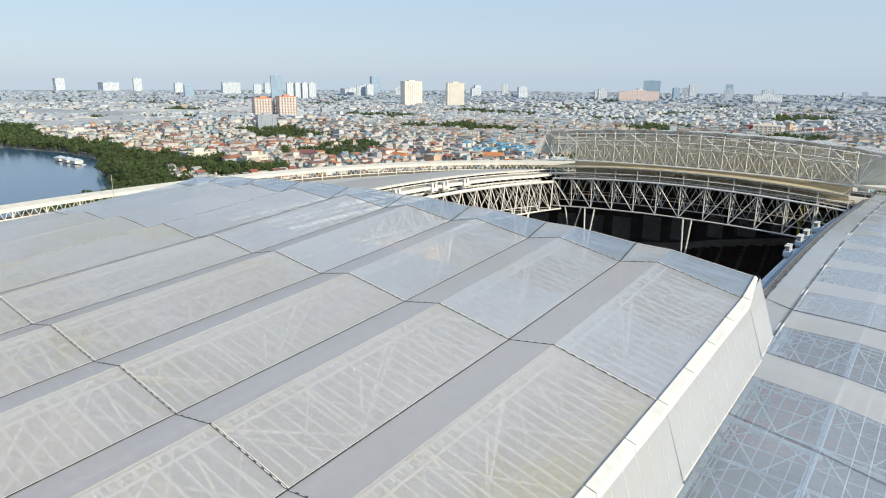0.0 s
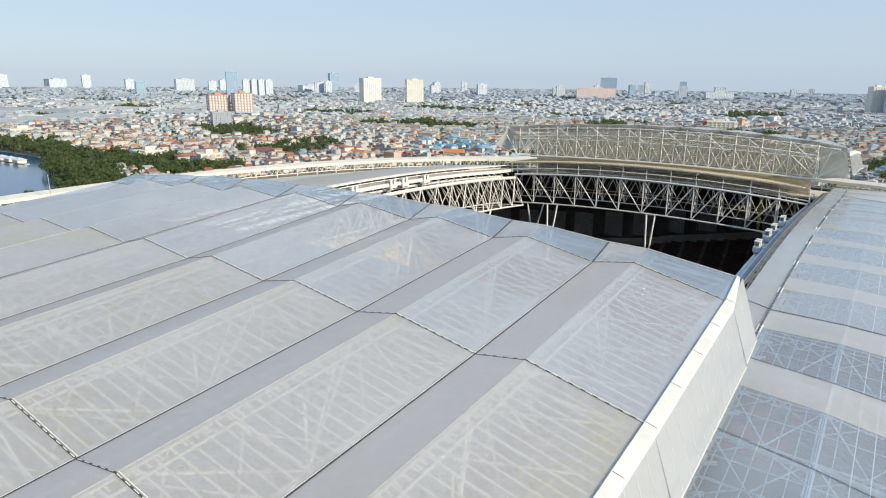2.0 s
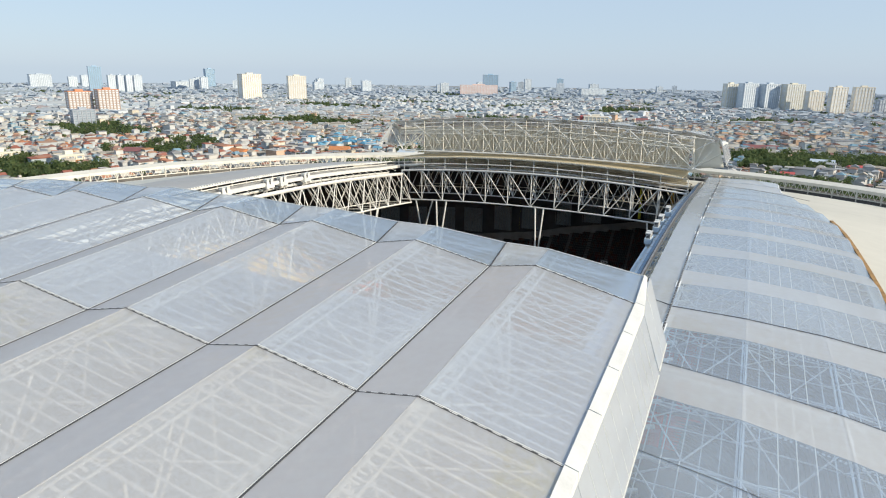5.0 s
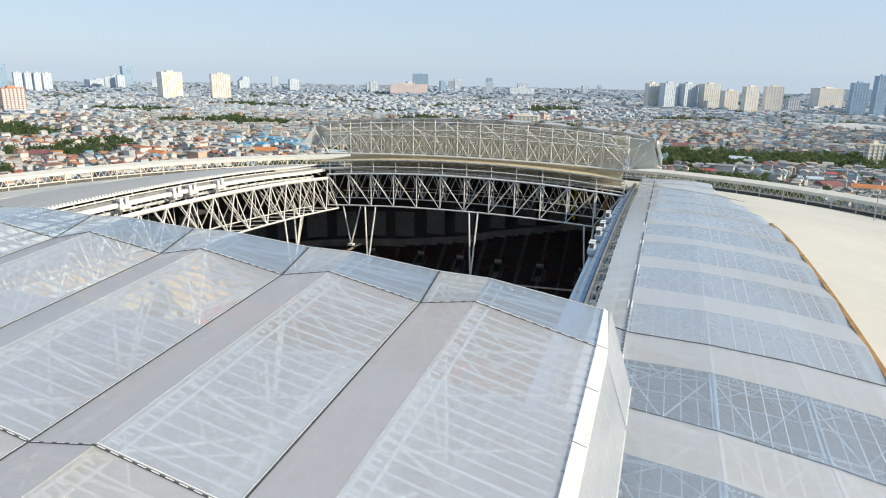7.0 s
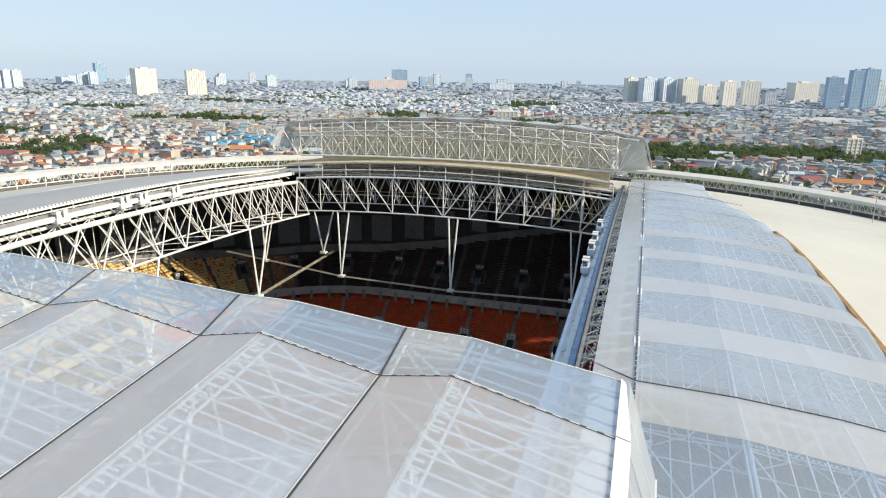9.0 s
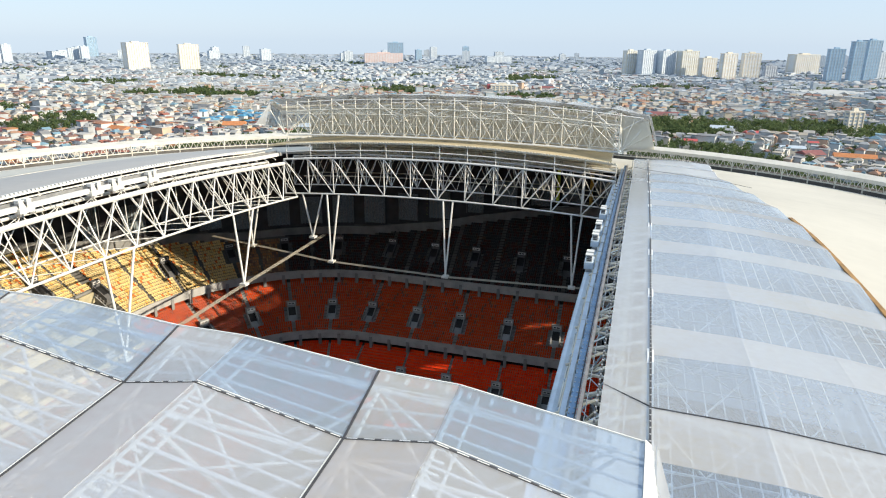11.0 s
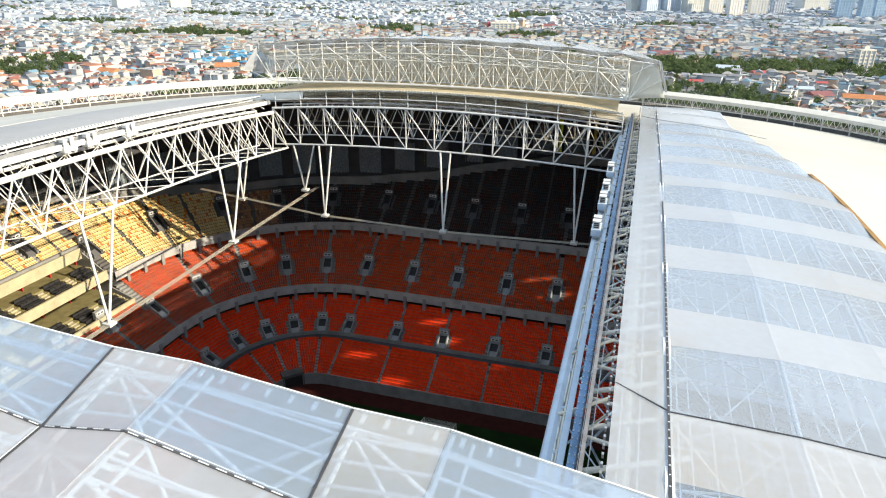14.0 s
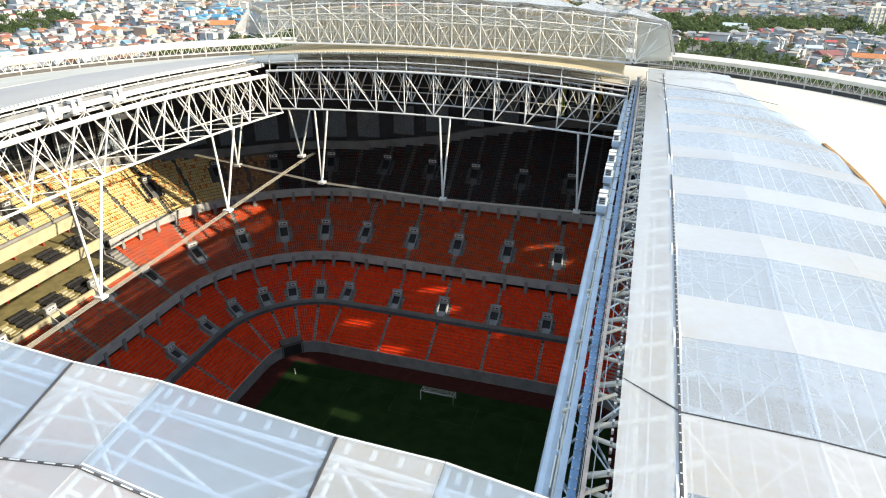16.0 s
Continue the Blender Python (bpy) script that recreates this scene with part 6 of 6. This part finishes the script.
def house_rows():
    """The low houses that fill the city: walls and roofs as two great heaps."""
    rnd = random.Random(5)
    W, R, R2, WF, RF, WV, RV, RB3 = [Pile() for _ in range(8)]
    near, trees = [], []
    r = 185.0
    while r < 4300:
        cell = 8.6 if r < 750 else (10.5 if r < 1300 else (15 if r < 2200 else 23))
        if r > 3200: cell = 36
        dr = cell * (1.0 if r < 2200 else 1.3)
        m = int((radians(172) - radians(68)) * r / cell)
        for i in range(m):
            a = radians(68) + (radians(172) - radians(68)) * (i + rnd.uniform(-0.3, 0.3)) / m
            rr = r + rnd.uniform(-0.35, 0.35) * dr
            x, y = 38 + rr * math.cos(a), -70 + rr * math.sin(a)
            if not free(x, y): continue
            if wooded(x, y):
                trees.append((x, y, rnd.uniform(0.9, 1.5)))
                continue
            g = noise.noise((x * 0.006, y * 0.006, 9))
            if g > 0.24 and rr > 330:
                if rnd.random() < 0.6: trees.append((x, y, rnd.uniform(0.7, 1.2)))
                continue
            if rnd.random() < 0.15: trees.append((x, y, rnd.uniform(0.5, 1.0)))
            # streets
            st = noise.noise((x * 0.0015, y * 0.0015, 2)) * 1.2
            cs, sn = math.cos(st), math.sin(st)
            ux, uy = x * cs + y * sn, -x * sn + y * cs
            if ux % 96 < 8 or uy % 60 < 7: continue
            big = rnd.random() < (0.03 if rr < 900 else 0.05)
            w = rnd.uniform(0.62, 0.98) * cell * (2.2 if big else 1)
            d = rnd.uniform(0.6, 0.95) * cell * (1.7 if big else 1)
            h = rnd.choice((3.5, 4, 6.5, 7, 7.5, 9.5)) * rnd.uniform(0.95, 1.3) * (1.2 if big else 1)
            if rnd.random() < 0.01: h *= 1.6
            turn = st + rnd.choice((0, math.pi / 2)) + rnd.uniform(-0.06, 0.06)
            if rr < 620 and len(near) < 300 and not big:
                near.append((x, y, w, d, h, turn))
                continue
            c, s = math.cos(turn), math.sin(turn)
            T = lambda px, py, pz: (x + px * c - py * s, y + px * s + py * c, pz - 3)
            # farther houses take the hazed colours
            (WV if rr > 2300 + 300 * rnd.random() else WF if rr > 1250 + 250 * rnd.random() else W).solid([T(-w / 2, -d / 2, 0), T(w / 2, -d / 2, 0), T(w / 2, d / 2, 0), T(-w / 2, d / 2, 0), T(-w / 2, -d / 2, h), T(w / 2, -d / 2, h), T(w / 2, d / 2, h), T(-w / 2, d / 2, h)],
                    [(0, 1, 5, 4), (1, 2, 6, 5), (2, 3, 7, 6), (3, 0, 4, 7)])
            o = 0.5
            kind = rnd.random()
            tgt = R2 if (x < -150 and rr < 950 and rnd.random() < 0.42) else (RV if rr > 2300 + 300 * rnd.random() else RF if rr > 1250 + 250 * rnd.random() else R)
            if abs(x + 410) < 75 and abs(y - 620) < 55 and rnd.random() < 0.8: tgt = RB3
            if kind < 0.45 or big:
                tgt.solid([T(-w / 2 - o, -d / 2 - o, h), T(w / 2 + o, -d / 2 - o, h), T(w / 2 + o, d / 2 + o, h), T(-w / 2 - o, d / 2 + o, h),
                           T(-w / 2 - o, -d / 2 - o, h + 0.5), T(w / 2 + o, -d / 2 - o, h + 0.5), T(w / 2 + o, d / 2 + o, h + rnd.uniform(0.5, 1.2)), T(-w / 2 - o, d / 2 + o, h + 0.9)], BOXF)
            elif kind < 0.75:
                rh = d * 0.28
                tgt.solid([T(-w / 2 - o, -d / 2 - o, h), T(w / 2 + o, -d / 2 - o, h), T(w / 2 + o, d / 2 + o, h), T(-w / 2 - o, d / 2 + o, h), T(-w / 2 - o, 0, h + rh), T(w / 2 + o, 0, h + rh)],
                          [(0, 1, 5, 4), (2, 3, 4, 5), (1, 2, 5), (3, 0, 4), (3, 2, 1, 0)])
            else:
                rh = min(w, d) * 0.3
                tgt.solid([T(-w / 2 - o, -d / 2 - o, h), T(w / 2 + o, -d / 2 - o, h), T(w / 2 + o, d / 2 + o, h), T(-w / 2 - o, d / 2 + o, h), T(-w / 5, 0, h + rh), T(w / 5, 0, h + rh)],
                          [(0, 1, 5, 4), (2, 3, 4, 5), (1, 2, 5), (3, 0, 4), (3, 2, 1, 0)])
            if rnd.random() < 0.25 and rr < 1500:
                R.solid([T(w / 4 - 1, -1, h + 0.2), T(w / 4 + 1, -1, h + 0.2), T(w / 4 + 1, 1, h + 0.2), T(w / 4 - 1, 1, h + 0.2), T(w / 4 - 1, -1, h + 2.4), T(w / 4 + 1, -1, h + 2.4), T(w / 4 + 1, 1, h + 2.4), T(w / 4 - 1, 1, h + 2.4)], BOXF)
        r += dr
    tagged(W.done("house_walls", WALLS, kind="stuff"), "walls of closely packed low city houses", "houses")
    tagged(R.done("house_roofs", ROOFS, kind="stuff"), "grey and brown roofs of closely packed city houses", "houses")
    tagged(R2.done("tile_roofs", REDROOFS, kind="stuff"), "red tile roofs of closely packed city houses", "houses")
    tagged(WF.done("hazed_house_walls", HAZED_WALLS, kind="stuff"), "walls of the far city's low houses, haze put into the colour", "houses")
    tagged(RF.done("hazed_house_roofs", HAZED_ROOFS, kind="stuff"), "roofs of the far city's low houses, haze put into the colour", "houses")
    tagged(WV.done("distant_hazed_walls", DEEP_HAZED_WALLS, kind="stuff"), "walls of the most distant city houses, blue haze put into the colour", "houses")
    tagged(RV.done("distant_hazed_roofs", DEEP_HAZED_ROOFS, kind="stuff"), "roofs of the most distant city houses, blue haze put into the colour", "houses")
    tagged(RB3.done("blue_roofs", BLUEROOFS, kind="stuff"), "blue sheet roofs of a market quarter", "houses")
    return near, trees


near_houses, tree_spots = house_rows()
HW = [paint("render_white", (0.70, 0.68, 0.63), 0.8, 0, 0.1, 0.3), paint("render_cream", (0.62, 0.52, 0.38), 0.8, 0, 0.1, 0.3), paint("render_grey", (0.45, 0.46, 0.47), 0.8, 0, 0.1, 0.3)]
HR = [(paint("roof_tiles_red", (0.30, 0.10, 0.08), 0.8, 0, 0.2, 0.5), "red tile"), (paint("roof_tiles_orange", (0.40, 0.19, 0.115), 0.8, 0, 0.2, 0.5), "orange tile"), (paint("roof_metal_grey", (0.45, 0.45, 0.46), 0.6, 0, 0.15, 0.3), "grey metal"), (paint("roof_brown", (0.24, 0.14, 0.10), 0.8, 0, 0.2, 0.5), "brown tile"), (paint("roof_blue", (0.10, 0.32, 0.52), 0.6, 0, 0.15, 0.3), "blue metal")]


def house_template(k):
    """A small house of unit plan with two storeys: wall, roof, door and windows."""
    rm, rw = HR[k % 5]
    hs = thing("house", (0, 0, 0), f"low {('white', 'cream', 'grey')[k % 3]} city house with a {rw} roof", "house", "nearest houses")
    h = (6.6, 3.8, 7.2)[k % 3]
    Pile().box(-5, 5, -4.2, 4.2, 0, h).done("wall", HW[k % 3], hs)
    o, rh = 0.6, 2.4
    if k % 2:
        v = [(-5 - o, -4.2 - o, h), (5 + o, -4.2 - o, h), (5 + o, 4.2 + o, h), (-5 - o, 4.2 + o, h), (-5 - o, 0, h + rh), (5 + o, 0, h + rh)]
    else:
        v = [(-5 - o, -4.2 - o, h), (5 + o, -4.2 - o, h), (5 + o, 4.2 + o, h), (-5 - o, 4.2 + o, h), (-2, 0, h + rh), (2, 0, h + rh)]
    Pile().solid(v, [(0, 1, 5, 4), (2, 3, 4, 5), (1, 2, 5), (3, 0, 4), (3, 2, 1, 0)]).done("roof", rm, hs)
    for x in (-3.2, 0, 3.2):
        Pile().box(x - 0.7, x + 0.7, -4.28, -4.1, h - 2.4, h - 1.0).done("window", GLASS, hs)
    Pile().box(-0.5, 0.5, -4.28, -4.1, 0, 2.1).done("door", HR[3][0], hs)
    return hs


templates = [house_template(k) for k in range(10)]
used = set()
for i, (x, y, w, d, h, turn) in enumerate(near_houses):
    k = random.randrange(10)
    if x > 0 and random.random() < 0.5: k = random.choice((2, 3, 7, 8))
    m = Matrix.Translation((x, y, -3)) @ Matrix.Rotation(turn, 4, "Z") @ Matrix.Scale(0.8, 4)
    if k not in used:
        used.add(k)
        templates[k].matrix_basis = m
    else:
        copy_thing(templates[k], m)


def tree_heap(spots, seed):
    """Trees as heaps of small leaf clumps round short limbs."""
    rng = np.random.default_rng(seed)
    verts, faces = [], []
    tr = Pile()
    k = 0
    for x, y, s in spots:
        far = math.hypot(x - 38, y + 70) > 900
        n = 30 if far else 110
        H, Rr = 10.5 * s, 5.2 * s
        lobes = rng.normal(0, 1, (5, 3)) * (Rr * 0.45, Rr * 0.45, H * 0.12)
        lobes[:, 2] += H * 0.62
        pick = lobes[rng.integers(0, 5, n)]
        q = rng.normal(0, 1, (n, 3))
        q /= np.linalg.norm(q, axis=1)[:, None]
        rad = rng.uniform(0.75, 1.1, (n, 1))
        c = pick + q * rad * (Rr * 0.55, Rr * 0.55, H * 0.22)
        sz = (1.7 if far else 0.95) * s
        for j in range(n):
            nv = q[j] + rng.normal(0, 0.3, 3)
            nv /= np.linalg.norm(nv)
            t1 = np.cross(nv, (0.3, 0.5, 0.8)); t1 /= np.linalg.norm(t1)
            t2 = np.cross(nv, t1)
            p = c[j] + (x, y, -3)
            e = rng.uniform(0.6, 1.2, 4) * sz
            verts += [tuple(p + t1 * e[0]), tuple(p + t2 * e[1]), tuple(p - t1 * e[2]), tuple(p - t2 * e[3] + nv * 0.3)]
            faces.append((k, k + 1, k + 2, k + 3)); k += 4
        tr.pipe((x, y, -3), (x, y, -3 + H * 0.6), 0.3 * s, 5)
    return verts, faces, tr


tv, tf, tr = tree_heap(tree_spots, 7)
tagged(part("city_trees", quads("city_trees", tv, tf), LEAF, kind="stuff"), "dark green tree crowns between the houses and on the lake shore", "trees")
tagged(tr.done("tree_trunks", BARK, kind="stuff"), "brown trunks of the city trees", "trees")
